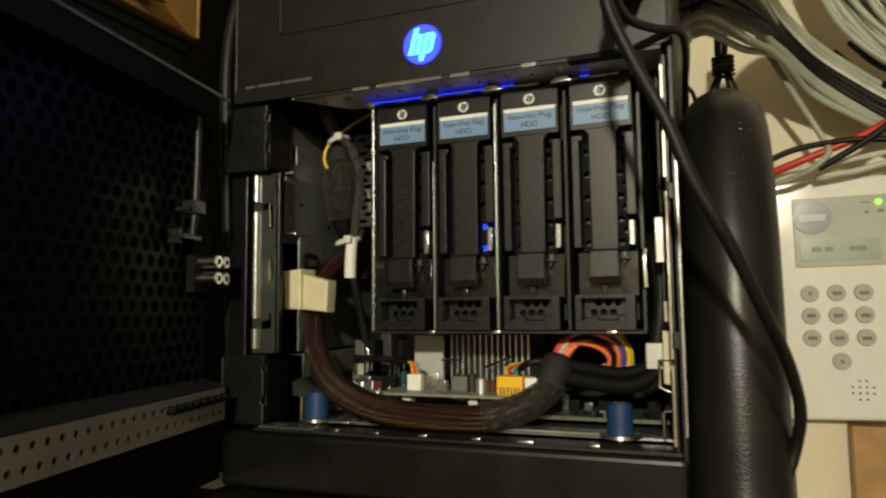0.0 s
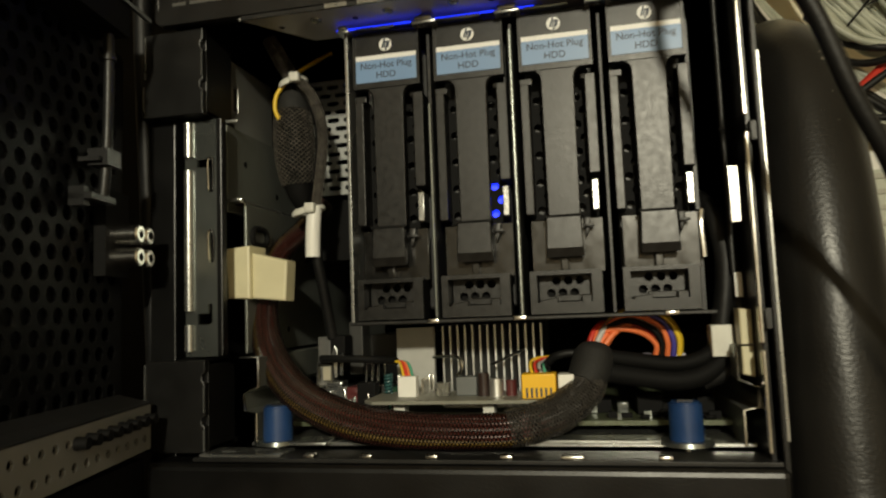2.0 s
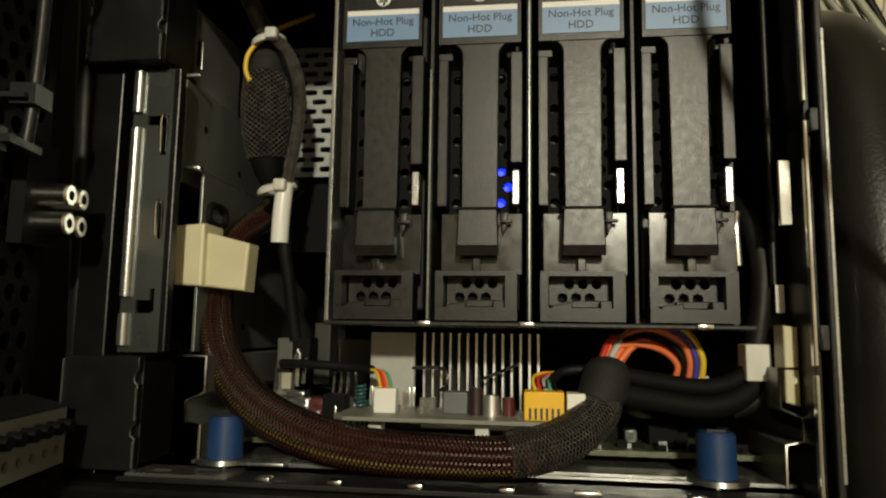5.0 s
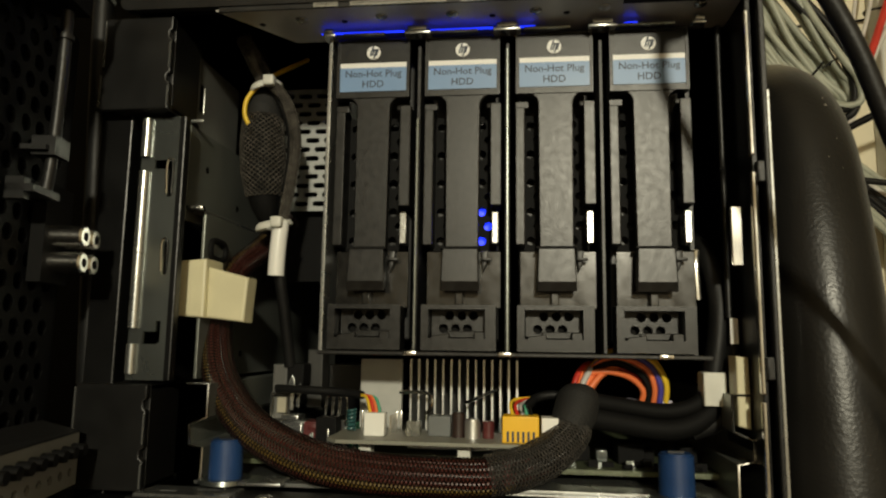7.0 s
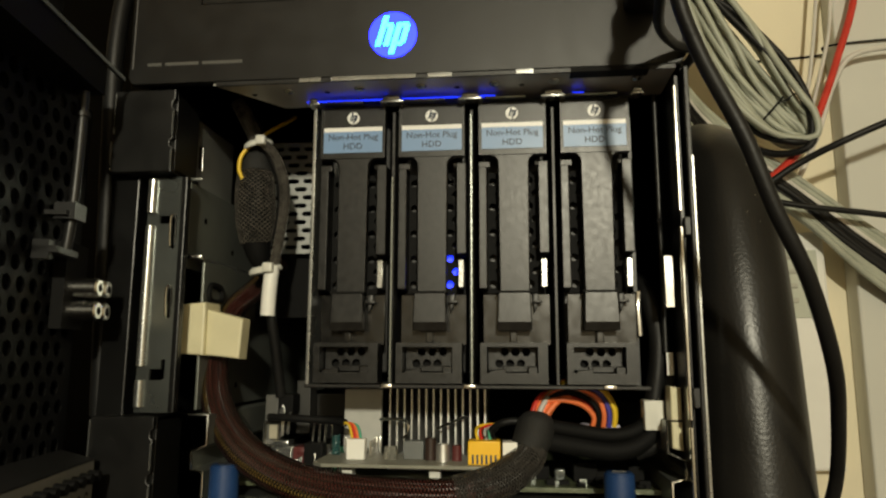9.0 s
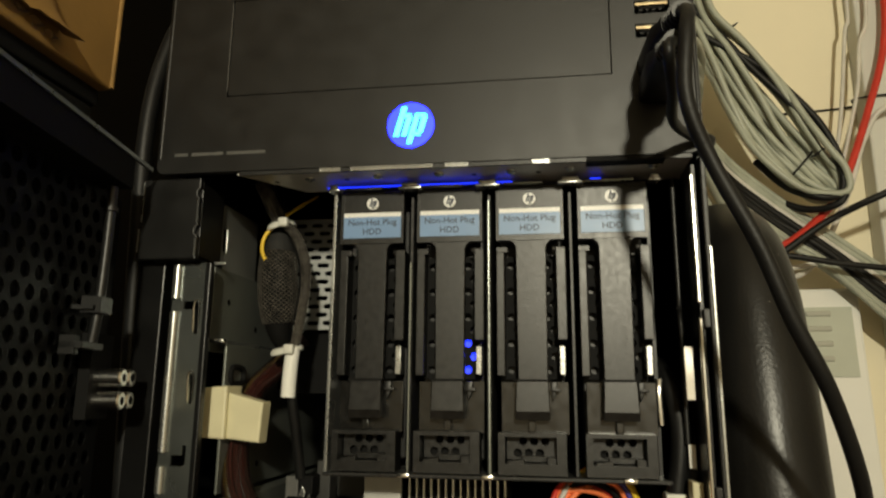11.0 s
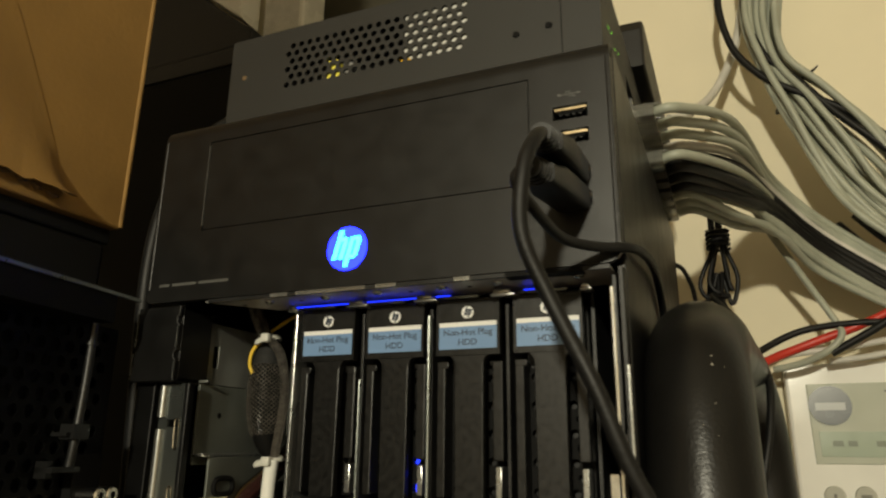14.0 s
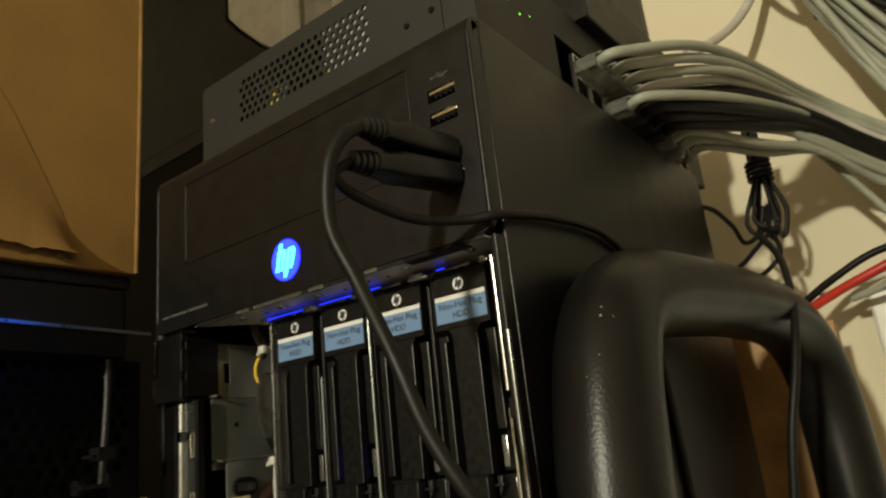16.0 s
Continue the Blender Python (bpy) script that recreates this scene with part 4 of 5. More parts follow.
tagged(part("braided_bulge", B().braid([(33.2, 45.5, 160), (33.5, 45, 150), (34.5, 45, 139), (35.2, 45.6, 129)], [7.6, 8.4, 8.6, 6.9], 22, 40.0, 0.42, 0.25, 14), MESHG, upper, "swollen black braided sleeve"), kind="stuff")
tagged(part("upper_braid", B().braid([(25, 40, 190), (31, 38, 180), (36, 38.5, 171)], [2.2, 2.4, 2.4], 9, 10.0, 0.7, 0.2), MESHG, upper), kind="stuff")
part("tape_cover", B().tube([(34.3, 45.8, 172), (33.6, 45.8, 168), (33.2, 45.6, 164), (33.3, 45.4, 160)], 5, 18, 6, radii=[4.2, 5.8, 7.0, 7.6]), mat("black_cloth_tape", (0.009, 0.009, 0.0085), 0.75, 0, 0.2, 90, 0.4, 1400), upper, "smooth black taped upper end")
THIN = [(27, 40, 191), (33.5, 38, 180), (38, 38, 172), (43.5, 39, 166), (48, 38.5, 155), (48.8, 38.5, 143), (46.8, 39, 129), (45, 39.5, 118), (44.6, 40, 100), (45.5, 44, 86), (46.5, 50, 66)]
part("thin_core", B().tube(THIN, 1.6, 12, 8), BLACK, upper)
tagged(part("thin_sleeve", B().braid(THIN[:9], [1.9, 1.9, 2.0, 2.1, 2.1, 2.1, 2.0, 1.9, 1.9], 8, 9.0, 0.6, 0.15), MESHG, upper, "slim shiny braided sleeve"), kind="stuff")
part("taped_tail", B().tube(THIN[7:], 2.2, 12, 6), CABLE, upper)
part("second_sleeve", B().tube([(36, 43, 172), (41, 42, 166), (45.5, 42, 155), (46.3, 42, 143), (44.6, 42, 130)], 1.9, 10, 6), CABLE, upper)
part("white_sleeve", B().tube([(44.8, 38.2, 118.5), (44.0, 38.2, 108), (43.6, 38.5, 98.5)], 3.0, 14, 5), WHITEP, upper, "white heat-shrink sleeve")
for cz, cxx, rx in ((171.5, 35.5, 4.8), (117.8, 41, 5.5)):
    tie = B().tube([(cxx + rx * math.cos(a), 41 + 5 * math.sin(a), cz + 1.3 * math.sin(a + 1)) for a in np.linspace(0, 2 * math.pi, 10, endpoint=False)], 1.1, 8, 4, flat=1.6, closed=True)
    tie.box(cxx + 1.2, cxx + 5.4, 33.2, 36.6, cz - 2.1, cz + 1.9, 0.7)
    part("nylon_tie", tie, NYLON, upper, "natural nylon cable tie")
part("yellow_wire", B().tube([(45, 60, 190), (38, 48, 180), (33.5, 40, 172), (29.5, 38, 166), (28.6, 38, 160), (30, 39, 156)], 0.9, 8), YELLOWW, upper)
for k in range(3):
    part("far_wire", B().tube([(52 + k * 3, 110, 190), (48 + k * 2, 95, 172), (52 + k * 2, 90, 155), (56, 90, 140)], 1.2, 8), YELLOWW if k == 1 else CABLE, upper)
fl = cable("fan_lead", [(44, 44, 58), (56, 40, 58), (70, 38, 57.5), (78, 34, 57)], 1.5, CABLE, "thin black lead ending in coloured wires at a white plug")
ld = thing("lead_tail", (82, 30, 51), "short coloured wires entering a white board plug", "wires")
for k, m in enumerate((YELLOWW, REDC, ORANGEW, GREENW)):
    part("wire", B().tube([(77.5, 34, 57), (80 + k * 1.0, 32, 56.4), (82 + k * 1.1, 29.5, 51.6)], 0.55, 6, 5), m, ld)

rc = thing("right_power_cable", (192, 28, 57), "black power cable with ivory connectors hanging beside the cage", "cable")
part("cable_run", B().tube([(191, 44, 112), (193, 32, 104), (195, 28, 92), (194.5, 27, 80), (192.5, 27, 67)], 3.4, 12), CABLE, rc)
part("cable_run", B().tube([(197.5, 30, 90), (198.5, 26, 74), (198, 26, 60), (194, 28, 52), (186, 30, 48)], 2.6, 12), CABLE, rc)
# Chrome tube set in as the bright highlight beside the cable.
part("cable_glint", B().tube([(188.5, 30, 106), (187.8, 29, 101), (188.2, 29, 90)], 1.5, 8, flat=1.5), CHROME, rc)
part("connector", B().box(188.4, 195.4, 23, 31, 56.8, 67.2, 0.5), NYLON, rc, "ivory plastic connector")
part("connector", B().prism([(195.6, 52), (199.3, 51), (199.3, 72), (195.6, 72.5)], "y", 14, 22, 0.5), CREAM, rc, "ivory plastic connector")
part("paper_tag", B().box(196.4, 198.8, 21, 21.6, 76, 84, 0.2), WHITEP, rc)

# ---- usb plugs and their cables ----
def usb_lead(root, tip, run, label, r=2.5):
    t = thing("usb_cable", root, label, "usb cable", "usb cables in the front sockets")
    a, b = Vector(root), Vector(tip)
    d = b - a
    body = B()
    w, h = 6.2, 4.5
    rings = []
    for f, k in ((0.02, 0.96), (0.06, 1.0), (0.62, 1.0), (0.72, 0.8), (0.84, 0.72)):
        c = a + d * f
        rings.append([body.bm.verts.new((c.x + w * k * math.copysign(abs(math.cos(s)) ** 0.45, math.cos(s)), c.y, c.z + h * k * math.copysign(abs(math.sin(s)) ** 0.45, math.sin(s)))) for s in np.linspace(0, 2 * math.pi, 24, endpoint=False)])
    for p, q in zip(rings, rings[1:]):
        for i in range(24):
            body.bm.faces.new((p[i], p[(i + 1) % 24], q[(i + 1) % 24], q[i]))
    body.bm.faces.new(rings[0])
    body.bm.faces.new(rings[-1][::-1])
    bmesh.ops.recalc_face_normals(body.bm, faces=body.bm.faces)
    body.round = True
    pl = part("plug", body, PLASTIC, t, "moulded black plug")
    for i in range(4):
        c = a + d * (0.85 + i * 0.05)
        part("relief_ring", B().cyl(c, c + d.normalized() * 1.5, 4.2 - 0.35 * i, 16), PLASTIC, pl)
    part("cord", B().tube([tuple(a + d * 0.9), tuple(b), *run], r, 14, 8), CABLE, t)
    return t


usb_lead((189.2, 0.3, 215.6), (190, -44, 211), [(190, -52, 206), (188, -57, 196), (187, -57, 178), (193, -54, 161), (203, -53, 139), (210, -51, 120), (219, -46, 102), (229, -33, 80), (237, -14, 62), (241, 0, 45), (239, 6, 30), (233, 2, 14), (226, -6, -10), (222, -10, -60)],
         "thick black usb cable drooping from the front socket past the armrest", 2.1)
usb_lead((189.2, 0.3, 206.2), (187, -46, 200.5), [(184.5, -51, 197), (184.5, -50, 193), (187, -40, 188.5), (190, -22, 186), (198, -7, 186.5), (207, 3, 188), (208.5, 30, 192), (208, 63, 195), (207, 84, 194.5), (206.4, 101, 190), (206, 115, 178), (206, 124, 150), (206, 130, 100), (206, 132, 40)],
         "thin black usb cable bent back along the side of the case", 1.7)

# ---- network switch on top of the server ----
sw = thing("network_switch", (110, 150, 267), "grey steel network switch lying on top of the server", "network switch")
SZ0, SZ1, SY0, SY1, SXa, SXb = 267.2, 316.0, 14.0, 290.0, 21.0, 200.0
ff = B()
ff.perf(51, 147, 283, 309, 4.55, 4.05, 1.55, 1.2, lambda u, v, w: (u, SY0 + w, v))
ff.plate(SXa, SXb, SZ0, SZ1, SY0, 1.0, [(51, 147, 283, 309)])
part("front_sheet", ff, GREYBOX, sw, "grey sheet with a field of round vent holes")
for a, b, c, d, e, f in ((SXa, SXa + 1.2, SY0 + 1, SY1, SZ0, SZ1), (SXa + 1.2, SXb, SY0 + 1, SY1, SZ1 - 1.2, SZ1), (SXa + 1.2, SXb, SY0 + 1, SY1, SZ0, SZ0 + 1.2), (SXa + 1.2, SXb, SY1 - 1.2, SY1, SZ0 + 1.2, SZ1 - 1.2),
                         (SXb - 1.2, SXb, SY0 + 1, 82, SZ0 + 1.2, SZ1 - 1.2), (SXb - 1.2, SXb, 82, 262, 296, SZ1 - 1.2), (SXb - 1.2, SXb, 262, SY1 - 1.2, SZ0 + 1.2, SZ1 - 1.2)):
    part("casing_sheet", B().box(a, b, c, d, e, f), GREYBOX, sw)
# Plain black sheet added as the dark depth of the ports.
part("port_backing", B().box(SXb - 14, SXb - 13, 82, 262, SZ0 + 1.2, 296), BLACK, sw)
# Lemon colour on these inner parts carries the yellow light inside the switch.
LEMON = mat("lemon_lit_plastic", (0.80, 0.72, 0.10), 0.4)
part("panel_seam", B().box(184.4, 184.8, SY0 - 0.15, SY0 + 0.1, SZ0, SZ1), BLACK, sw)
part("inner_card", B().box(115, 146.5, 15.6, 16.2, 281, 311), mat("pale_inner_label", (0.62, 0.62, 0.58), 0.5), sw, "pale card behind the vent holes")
# Black sheet added as the switch's unlit inside behind the holes.
part("inner_shade", B().box(SXa + 2, 114.6, 40, 42, 270, 314), BLACK, sw)
for ix, iz, m in ((73, 285.5, LEMON), (78.5, 286, LEMON), (76, 291, LEMON), (84, 288, ALU), (113, 283, YELLOWP)):
    part("inner_component", B().box(ix, ix + 5, 15.4, 22, iz - 2, iz + 3.5, 0.5), m, sw)
for sx, sz, m in ((30, 294.5, CHROME), (178.5, 304, DULLZ), (166, 285, BLACK), (179.5, 286, BLACK)):
    part("screw", B().cyl((sx, SY0 + 0.3, sz), (sx, SY0 - 0.6, sz), 1.6, 14, 1.3), m, sw)
for k in range(4):
    part("port_led", B().box(SXb - 0.2, SXb + 0.1, 32 + k * 9, 32.9 + k * 9, 291 + (k % 2) * 3, 291.7 + (k % 2) * 3), GREENLED, sw)
ports = []
for k in range(10):
    for row in (0, 1):
        y0, z0 = 99 + k * 16.0, 268.6 + row * 12.2
        pt = part("port", B().box(SXb - 12, SXb + 0.2, y0, y0 + 1, z0, z0 + 12).box(SXb - 12, SXb + 0.2, y0 + 15, y0 + 16, z0, z0 + 12).box(SXb - 12, SXb + 0.2, y0 + 1, y0 + 15, z0, z0 + 1).box(SXb - 12, SXb + 0.2, y0 + 1, y0 + 15, z0 + 11.4, z0 + 12.2), CHROME, sw, "bright steel network socket")
        ports.append((y0 + 8, z0 + 6))

bx = B().prism([(110, 316.2), (110, 338), (114, 345), (122, 347.5), (262, 347.5), (272, 343), (280, 316.2)], "x", 30, 207, 1.5)
solo("router", bx, PLASTIC, "black plastic router with rounded edges on the switch", "router")

# ---- network cables from the switch ----
def patch(port, run, m, r, label):
    t = thing("network_cable", (SXb, port[0], port[1]), label, "network cable", "network cables plugged into the switch")
    y0, z0 = port
    part("plug", B().box(SXb - 6, SXb + 10, y0 - 5.2, y0 + 5.2, z0 - 3.6, z0 + 3.2, 0.6).box(SXb + 2, SXb + 13, y0 - 2.6, y0 + 2.6, z0 + 3.2, z0 + 4.2, 0.3), CLEAR if m is not CABLE else CABLE, t, "clear snap-in plug" if m is not CABLE else "black snap-in plug")
    part("cord", B().tube([(SXb + 10, y0, z0), (SXb + 22, y0 + 3, z0 + 1.5), *run], r, 10, 8), m, t)
    return t


random.seed(11)
plan = [(1, GREYC, 0), (3, GREYC, 1), (5, GREYC, 2), (4, GREYC, 3), (7, WHITEC, 2), (6, CABLE, 4), (8, CABLE, 4), (9, CABLE, 3), (11, CABLE, 5), (10, CABLE, 5), (13, GREYC, 6), (15, GREYC, 6), (12, GREYC, 7), (14, GREYC, 7), (17, GREYC, 6), (16, GREYC, 7)]
for pi, m, lane in plan:
    y0, z0 = ports[pi]
    j = random.uniform(-3, 3)
    k = lane * 6
    run = [(248 + j, y0 + 30 + (270 - y0) * 0.25, z0 + 20 - lane * 3), (272, 305 + j, 318 - k + j), (300 + j, 345, 300 - k + j), (335, 358, 272 - k * 0.9 + j), (380, 362 + j, 236 - k * 0.8), (440, 366, 190 - k + j), (520, 372, 130 - k)]
    patch((y0, z0), run, m, 3.6 if m is CABLE else 2.7, "grey network cable with a clear plug in the switch" if m is not CABLE else "black network cable plugged into the switch")
patch(ports[19], [(238, 268, 300), (256, 300, 296), (272, 330, 276), (290, 345, 246), (305, 350, 218), (308, 345, 205), (298, 345, 194), (280, 352, 186), (262, 360, 183)], GREYC, 2.6, "grey network cable curling down from the switch to the wall")

# coiled bundle hanging on the wall
SPINE = [(290, 640, 13), (289, 560, 14), (288, 510, 14), (285, 470, 12), (289, 428, 9), (306, 391, 16), (326, 352, 23), (345, 316, 24), (366, 286, 20), (379, 271, 14)]


def bundle_cable(i):
    """One long loop: down one flank of the bundle, round its lower end and up the other."""
    k = 0.18 + 0.82 * ((i * 3) % 8) / 7
    dep = 352 + 11 * math.sin(i * 2.3)
    down, back = [], []
    for n, (x, z, w) in enumerate(SPINE):
        x0, z0, _ = SPINE[max(n - 1, 0)]
        x1, z1, _ = SPINE[min(n + 1, len(SPINE) - 1)]
        d = Vector((x1 - x0, 0, z1 - z0)).normalized()
        side = Vector((-d.z, 0, d.x))
        j = 2.2 * math.sin(i * 2.1 + n * 1.3)
        c = Vector((x, dep + 5 * math.sin(i + n * 0.7), z))
        down.append(c - side * (w * k + j))
        back.append(c + side * (w * k - j) + Vector((0, 4 * math.cos(i * 1.9), 0)))
    turn = down[-1].lerp(back[-1], 0.5) + Vector((6 + 5 * k, 0, -5 - 4 * k))
    return cable("coiled_cable", [tuple(p) for p in down + [turn] + back[::-1]], 2.8, GREYC, "grey network cable in a coil tied against the wall", "network cable", "coil of cables on the wall", 9, 6)


for i in range(13):
    bundle_cable(i)
for run in ([(255, 640), (256, 530), (252, 494), (259, 451), (277, 421), (299, 402), (331, 379), (356, 351), (376, 323), (388, 293), (391, 270), (384, 253), (364, 252), (342, 268), (322, 298)],
            [(274, 640), (274, 527), (272, 479), (283, 437), (305, 408), (324, 380), (351, 346), (367, 324), (383, 298), (389, 277), (385, 260), (368, 259), (350, 272), (332, 300)]):
    cable("coiled_cable", [(x, 338 + 0.02 * (z - 260) + 14 * max(0, n - 11), z) for n, (x, z) in enumerate(run)], 3.0, CABLE, "black lead round the outside of the cable coil", "cable", "coil of cables on the wall")
for tx, tz in ((299, 406), (362, 290)):
    tb = B().tube([(tx + 15 * math.cos(a) * 0.8, 357 + 14 * math.sin(a), tz + 15 * math.cos(a) * 0.9) for a in np.linspace(0, 2 * math.pi, 12, endpoint=False)], 1.0, 6, 3, closed=True)
    for k in range(3):
        tb.tube([(tx + 6 + k * 3, 343, tz + 4 + k), (tx + 14 + k * 3, 340, tz + 9 + k * 2)], 0.7, 6, 2)
    solo("wire_tie", tb, CABLE, "twisted black wire tie round the coil", "tie", "ties round the coil")
cable("white_cable", [(206, 294, 372), (216, 306, 378), (234, 340, 404), (250, 362, 436), (266, 372, 480), (280, 378, 560), (284, 380, 660)], 3.6, WHITEC, "white cable rising across the wall")
cable("thin_wall_wire", [(366, 402.5, 357), (430, 402.5, 361), (436, 381.5, 361.5), (600, 381.5, 369)], 1.0, CABLE, "thin dark wire along the wall")

for pts in ([(426, 378, 455), (421, 378, 422), (412, 378, 357), (404, 378, 315), (394, 378, 284)], [(440, 374, 452), (430, 374, 408), (425, 374, 370), (414, 374, 328), (402, 374, 288)]):
    cable("thin_white_cable", [(pts[0][0], pts[0][1], 640)] + pts, 1.7, WHITEC, "thin white cable hanging down the wall", "cable", "thin white cables on the wall")

# tied black lead hanging behind the switch
tl = thing("tied_lead", (232, 310, 230), "black mains lead folded and tied in a hank", "cable")
for k in range(6):
    a = k * 1.05
    part("lead_turn", B().tube([(232 + 4 * math.cos(a), 312 + 4 * math.sin(a), 312), (231 + 3.4 * math.cos(a), 312 + 3 * math.sin(a), 286), (232 + 4 * math.cos(a), 312 + 4 * math.sin(a), 270), (230 + 13 * math.cos(a), 312 + 9 * math.sin(a), 246 - k), (230 + 9 * math.cos(a + 0.6), 312 + 8 * math.sin(a), 226 + 2 * k), (231 + 3 * math.cos(a + 1), 312, 250)], 1.6, 8, 6), CABLE, tl)
part("lead_wrap", B().tube([(232 + 7.5 * math.cos(a), 312 + 7 * math.sin(a), 268 + a * 0.55) for a in np.linspace(0, 28, 60)], 1.4, 6, 2), CABLE, tl)
part("lead_tail", B().tube([(230, 312, 236), (215, 305, 226), (212, 290, 236), (208, 268, 244), (202, 256, 246)], 1.6, 8, 6).tube([(236, 312, 232), (225, 300, 230), (240, 262, 204), (248, 225, 176), (251, 200, 159), (248, 188, 134), (241, 182, 104), (233, 180, 60), (225, 178, 20)], 2.2, 8, 8).tube([(231, 312, 232), (221, 306, 222), (213, 300, 213), (208, 290, 206), (216, 298, 200), (227, 306, 207), (234, 308, 216), (231, 313, 230)], 1.6, 8, 6), CABLE, tl)

# red, black and white cables running over the keypad
for k, (m, pts, r, lab) in enumerate((
        (REDC, [(240, 330, 178), (262, 345, 190), (290, 350, 201), (334, 346, 217), (366, 352, 238), (394, 358, 269), (425, 366, 337), (452, 372, 421), (456, 372, 540), (456, 372, 680)], 3.2, "red cable running above the keypad"),
        (CABLE, [(236, 330, 182), (256, 345, 197), (284, 350, 210), (320, 345, 213), (345, 342, 211), (380, 340, 204), (431, 340, 197), (540, 340, 180)], 2.6, "black cable running above the keypad"),
        (WHITEC, [(245, 345, 186), (275, 352, 193), (310, 355, 197), (345, 358, 203), (400, 366, 214)], 2.4, "white cable running above the keypad"),
        (CABLE, [(300, 346, 192), (334, 340, 211), (372, 332, 237), (412, 312, 255), (500, 300, 290)], 2.8, "black cable running above the keypad"),
        (WHITEC, [(300, 362, 188), (340, 366, 194), (372, 369, 210), (405, 369, 271), (424, 369, 321), (446, 366, 346), (520, 366, 352)], 2.4, "white cable running above the keypad"))):
    cable("wall_cable", pts, r, m, lab, "cable", "cables over the keypad")

# ---- alarm keypad ----
kp = thing("alarm_keypad", (335, 390, -13), "white alarm control keypad with a grey screen and round keys", "keypad")
part("body", B().prism([(269, 188.5), (270, -12.5), (412, -9), (408, 190)], "y", 380, 404.9, 2.5), mat("glossy_white_abs", (0.83, 0.83, 0.79), 0.15, 0, 0.03, 30, 0.02, 1400), kp)
part("screen", B().prism([(283, 173), (283.5, 114.5), (402, 116), (401, 174)], "y", 378.8, 381.5, 0.8), SCREENM, kp, "pale grey-green screen window")
part("lcd", B().box(288, 346, 378.2, 379, 120, 138), LCDM, kp, "grey-green liquid crystal strip")
for a, b in ((296, 303), (306, 312), (324, 336)):
    part("digit_bar", B().box(a, b, 377.9, 378.3, 127.5, 131.5), mat("faint_lcd_ink", (0.16, 0.19, 0.14), 0.4), kp)
ds = part("maker_disc", B().cyl((297.5, 378.9, 157), (297.5, 377.6, 157), 14.5, 40), DISC, kp, "round dark slate badge")
part("badge_bar", B().box(287.5, 307.5, 377.3, 377.7, 153.5, 159), mat("badge_grey", (0.35, 0.37, 0.38), 0.3), ds)
part("status_led", B().cyl((346.5, 379, 167), (346.5, 377.4, 167), 2.2, 16), GREENLED, kp, "lit green light")
part("status_mark", B().box(334, 341, 378.5, 378.9, 166.6, 167.6).prism([(336, 158), (340, 158), (338, 161.5)], "y", 378.5, 378.9).box(346, 350, 378.5, 378.9, 158.5, 161), GREYINK, kp)
for k in range(4):
    part("side_key", B().box(364, 384, 377.5, 380, 166 - k * 12.5, 170.5 - k * 12.5, 1.2), BUTTON, kp)
for r_, z in enumerate((92.5, 74, 55.5)):
    for c, x in enumerate((292.8, 312.6, 332.2)):
        kb = part("key", B().cyl((x, 380.5, z + c * 0.3), (x, 377.6, z + c * 0.3), 7.2, 24, 6.6), BUTTON, kp)
        part("key_mark", B().box(x - (1 if c == 0 and r_ == 0 else 3.4), x + (1 if c == 0 and r_ == 0 else 3.4), 377.3, 377.7, z - 1.4, z + 1.6), mat("key_print", (0.16, 0.16, 0.14), 0.5), kb)
kb = part("key", B().cyl((313.5, 380.5, 36.5), (313.5, 377.6, 36.5), 7.2, 24, 6.6), BUTTON, kp)
part("key_mark", B().box(312.4, 314.6, 377.3, 377.7, 35, 38), mat("key_print", (0.16, 0.16, 0.14), 0.5), kb)
for i in range(4):
    for j in range(4):
        if (i, j) not in ((0, 0), (3, 0), (0, 3), (3, 3)):
            part("speaker_hole", B().cyl((320 + i * 5, 380.1, 6 + j * 5), (320 + i * 5, 379.7, 6 + j * 5), 0.9, 8), INK, kp)

# ---- armrest loop standing beside the server ----
ARM = [(0, -18, -60), (0, -8, 20), (0, -3, 62), (0, 1, 92), (0, 5.5, 116), (0, 12, 138), (0, 25, 155), (1, 50, 164), (4, 100, 168), (9, 160, 169), (15, 215, 164), (20, 246, 146), (23, 258, 112), (24, 258, 60), (24, 254, 0), (22, 244, -80), (18, 220, -120), (8, 120, -132), (2, 30, -112)]
arm = B().tube([(221.8 + a, 19 + b, c) for a, b, c in ARM], 17.8, 28, 8, closed=True)
arm_ob = solo("armrest", arm, RUBBER, "black moulded office chair armrest loop standing beside the server", "armrest")

for sx, sy, sz, sr in ((229, 21, 153, 0.8), (228.2, 21, 149.6, 1.1), (229.6, 21, 149, 0.6), (226, 16, 139, 0.5), (224.5, 15, 132, 0.4), (227, 15, 128, 0.35)):
    near = min(arm_ob.data.vertices, key=lambda v: (v.co * 1000 - Vector((sx, sy, sz))).length)
    p, n = near.co * 1000, near.normal
    part("scuff", B().cyl(p - n * 0.4, p + n * 0.05, sr * 0.42, 7), mat("pale_scratch", (0.28, 0.26, 0.22), 0.5), arm_ob, "small pale scuff")

# ---- left: cardboard box on a black cabinet, and things behind ----
cab = B().box(-330, -32, -210, 2, -4, 214, 2)
cabinet = thing("black_cabinet", (-180, -104, -4), "matt black cabinet under the cardboard box", "cabinet")
part("carcass", cab, SHELFM, cabinet)
part("top_panel", B().box(-331, -31, -211, 3, 214, 221.1, 1), SHELFM, cabinet)
cb = thing("cardboard_box", (-170, -110, 221), "brown cardboard box with a torn lower flap and creases", "cardboard box")
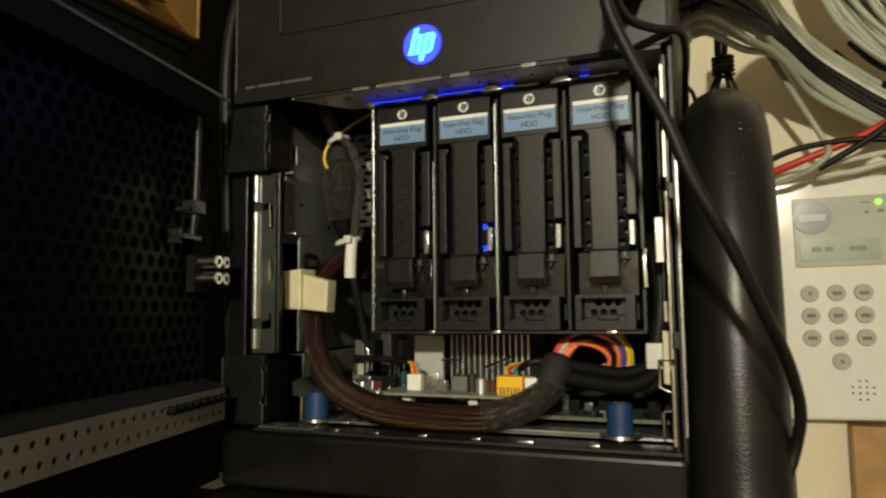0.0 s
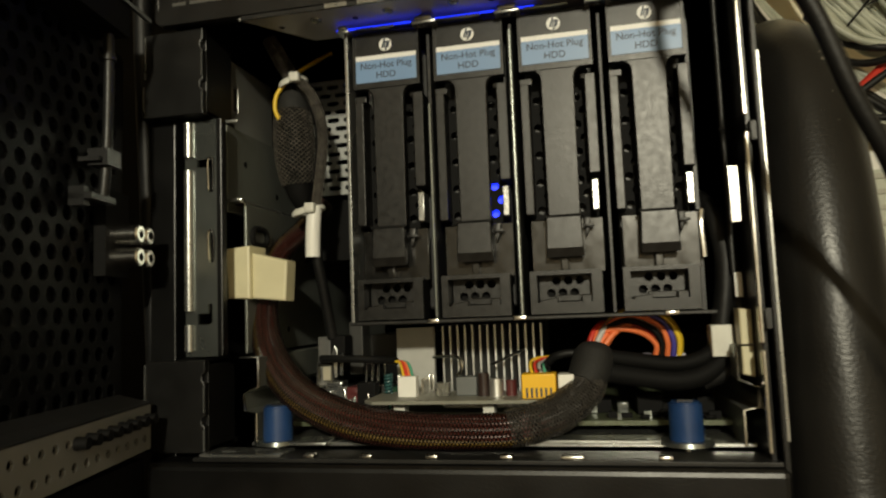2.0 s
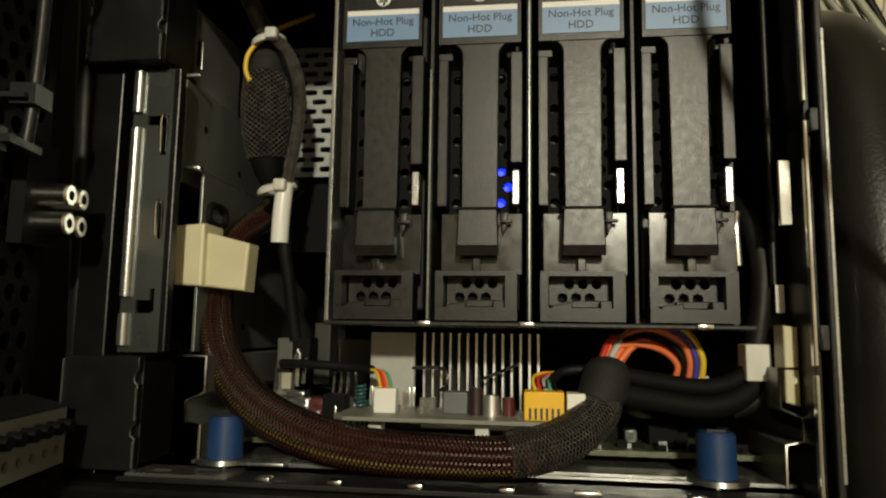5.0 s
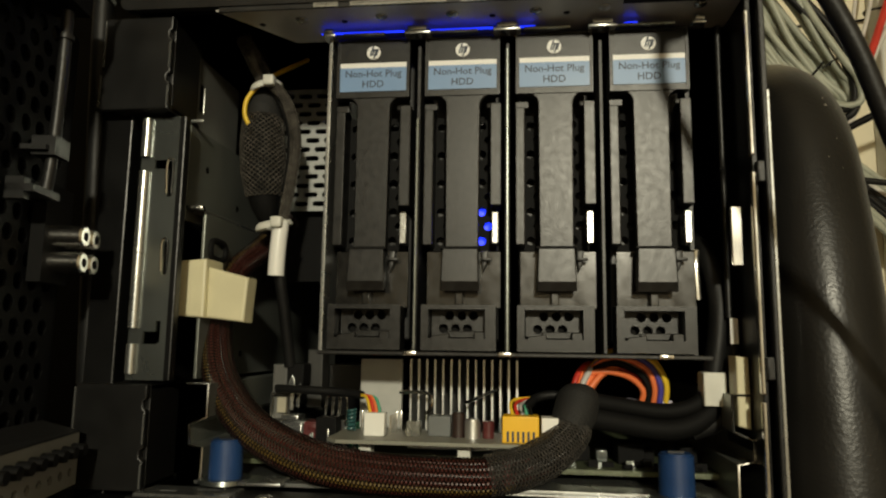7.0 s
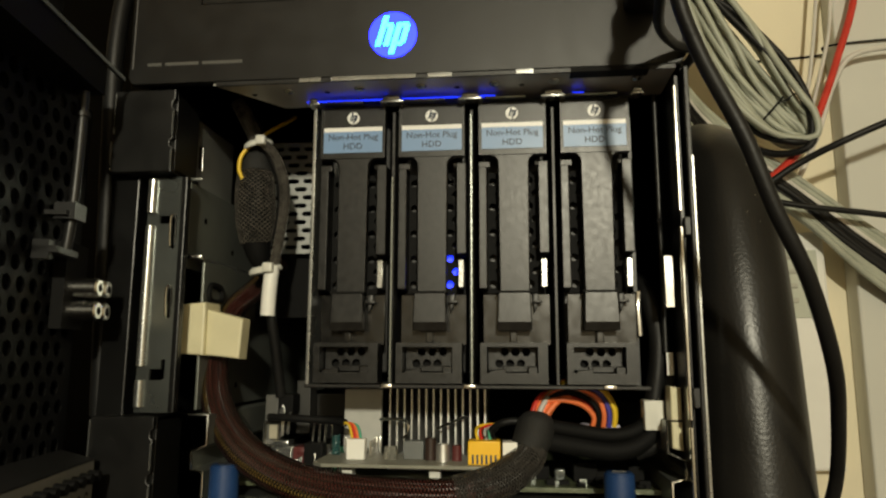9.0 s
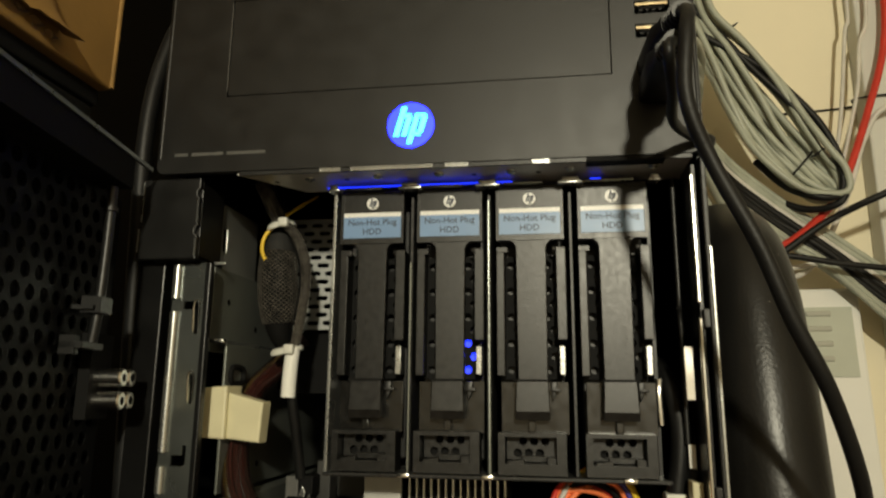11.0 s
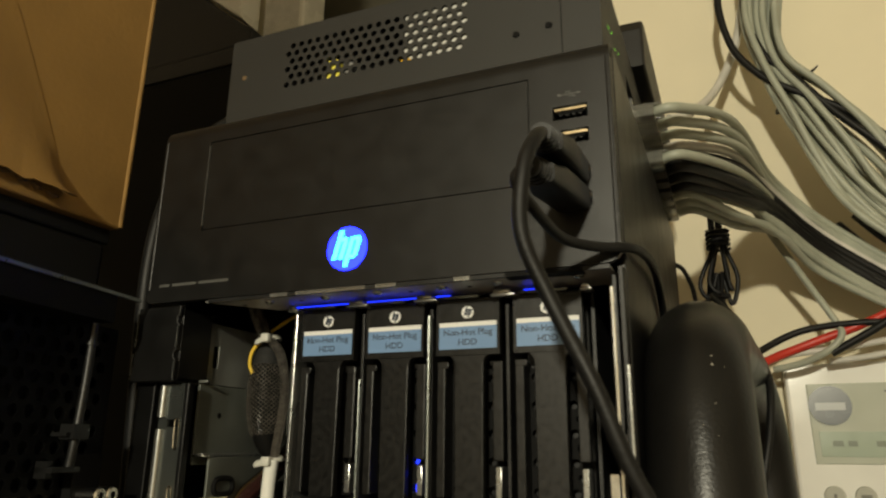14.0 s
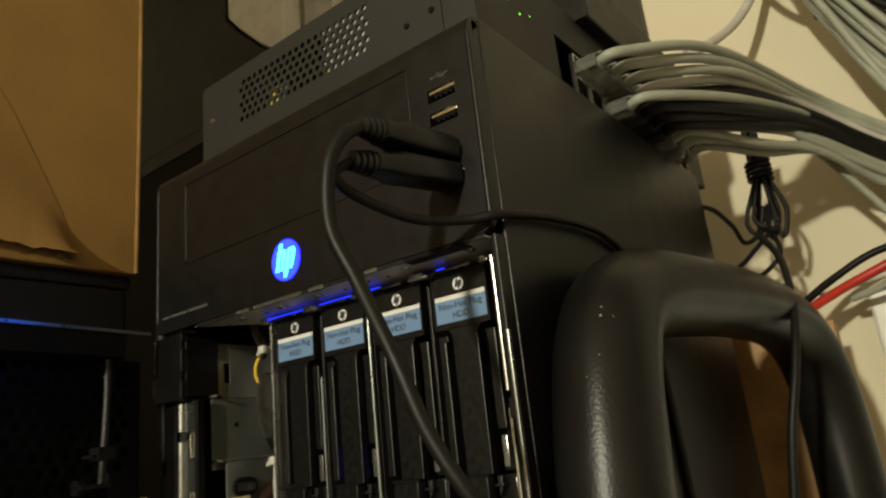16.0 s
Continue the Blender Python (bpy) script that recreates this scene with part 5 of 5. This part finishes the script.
fold = B().box(-320, -26, -260, 4, 221.2, 720, 1.2)
part("box_body", fold, CARD, cb)
part("corner_ridge", B().tube([(-26.4, 3.4, 222), (-26.2, 3.8, 330), (-26.5, 3.3, 470), (-26.3, 3.7, 718)], 1.3, 8, 6), mat("worn_card_edge", (0.275, 0.16, 0.045), 0.8, 0, 0.25, 60, 0.3, 420), cb, "rubbed paler corner edge")
random.seed(5)
# outer layer lifting away below a long crease, ragged along its lower edge
flap = B()
crease = [(-29, 231), (-36, 248), (-44, 264), (-62, 298), (-86, 332), (-120, 374), (-180, 420), (-256, 470)]
cols = []
for y in np.linspace(-29, -256, 64):
    top = float(np.interp(-y, [-c[0] for c in crease], [c[1] for c in crease]))
    low = min(top - 2, 224.5 + 0.16 * (-29 - y) ** 0.85 + random.uniform(-0.9, 0.9))
    lift = 8.5 * math.exp((y + 29) / 26) + 2.6
    col = []
    for v in np.linspace(0, 1, 7):
        z = top + (low - top) * v
        col.append((-25.7 + lift * v * v, y, z))
    cols.append(col)
front = [[flap.bm.verts.new(p) for p in c] for c in cols]
back = [[flap.bm.verts.new((p[0] - 1.5 * (0.15 + 0.85 * j / 6), p[1], p[2] + 0.3)) for j, p in enumerate(c)] for c in cols]
for A, C, D, E in zip(front, front[1:], back, back[1:]):
    for j in range(6):
        flap.bm.faces.new((A[j], A[j + 1], C[j + 1], C[j]))
        flap.bm.faces.new((D[j], E[j], E[j + 1], D[j + 1]))
    flap.bm.faces.new((A[6], D[6], E[6], C[6]))
flap.bm.faces.new(front[0] + back[0][::-1])
flap.round = True
part("torn_flap", flap, CARD, cb, "torn outer cardboard layer lifting off")
for k in range(30):
    y = -31 - k * 7.2
    part("flute", B().prism([(y, 225 + 0.15 * (-29 - y)), (y - 3, 224 + 0.15 * (-29 - y)), (y - 5.5, 226 + 0.15 * (-29 - y))], "x", -25.9, -24.2 + random.uniform(0, 1.0)), CARDIN, cb)
for pts in ([(-150, 330), (-120, 322), (-96, 300), (-84, 262)], [(-60, 420), (-44, 396), (-30, 388)], [(-210, 290), (-180, 284), (-150, 296), (-118, 288)]):
    part("crease", B().tube([(-25.9, a, b) for a, b in pts], 0.4, 6, 5), CARD, cb)
for k in range(9):
    z = 228 + k * 17 + random.uniform(-5, 5)
    h = random.uniform(2, 7)
    part("flute", B().prism([(-27.5, z), (-26.1, z + h * 0.3), (-26.2, z + h), (-28.5, z + h * 0.8)], "y", 3.4, 4.3 + random.uniform(0, 0.5), 0.2), CARDIN, cb)
cable("left_lead", [(14, 60, 300), (6, 40, 290), (-6, 24, 268), (-12, 16, 240), (-14, 12, 205), (-14, 14, 150), (-14, 20, 60)], 3.4, CABLE, "thick glossy black lead behind the server corner")
wb = thing("white_router", (-170, 320, 500), "white plastic device with a dotted grille on a black case", "router")
wbb = B().box(-204, -151, 300, 340, 500.2, 700, 3)
part("body", wbb, WHITEP, wb)
part("grille", B().perf(-200, -156, 505, 690, 5, 4.6, 0.9, 0.8, lambda u, v, w: (u, 299 + w, v)), mat("white_grille", (0.6, 0.6, 0.57), 0.4), wb)
dark = thing("dark_case", (-450, 283, 500), "dark blue plastic case behind the cardboard box", "case")
part("shell", B().prism([(-700, 520), (-700, 900), (-312, 900), (-312, 650), (-290, 624), (-250, 584), (-207, 550), (-190, 538), (-190, 520)], "y", 268, 298, 3), BUMPER, dark)
part("base_ridge", B().box(-700, -190, 267, 298, 500.2, 520, 2), BUMPER, dark)
solo("white_cover", B().prism([(-309, 900), (-309, 652), (-288, 627), (-248, 587), (-206, 554), (-206, 900)], "y", 270, 298, 3), WHITEP, "white curved plastic cover resting on the dark case", "cover")
solo("brown_board", B().box(150, 252, 322, 334, -600, 168, 1), WOOD, "brown wooden board leaning upright behind the server", "board")
tall = thing("black_case", (-450, 320, -4), "tall matt black computer case standing behind the box", "computer case")
part("side_panel", B().box(-900, -3, 268, 380, -4, 500, 3), BLACK, tall)
part("front_frame", B().box(-40, -2, 266, 268, -2, 498, 0.5), BLACK, tall)
solo("paper_slip", B().prism([(-33, 10), (-14, 8), (-13, 20), (-32, 22)], "z", -4, 1.5, 0.5), WHITEP, "small white paper slip lying on the shelf", "paper")
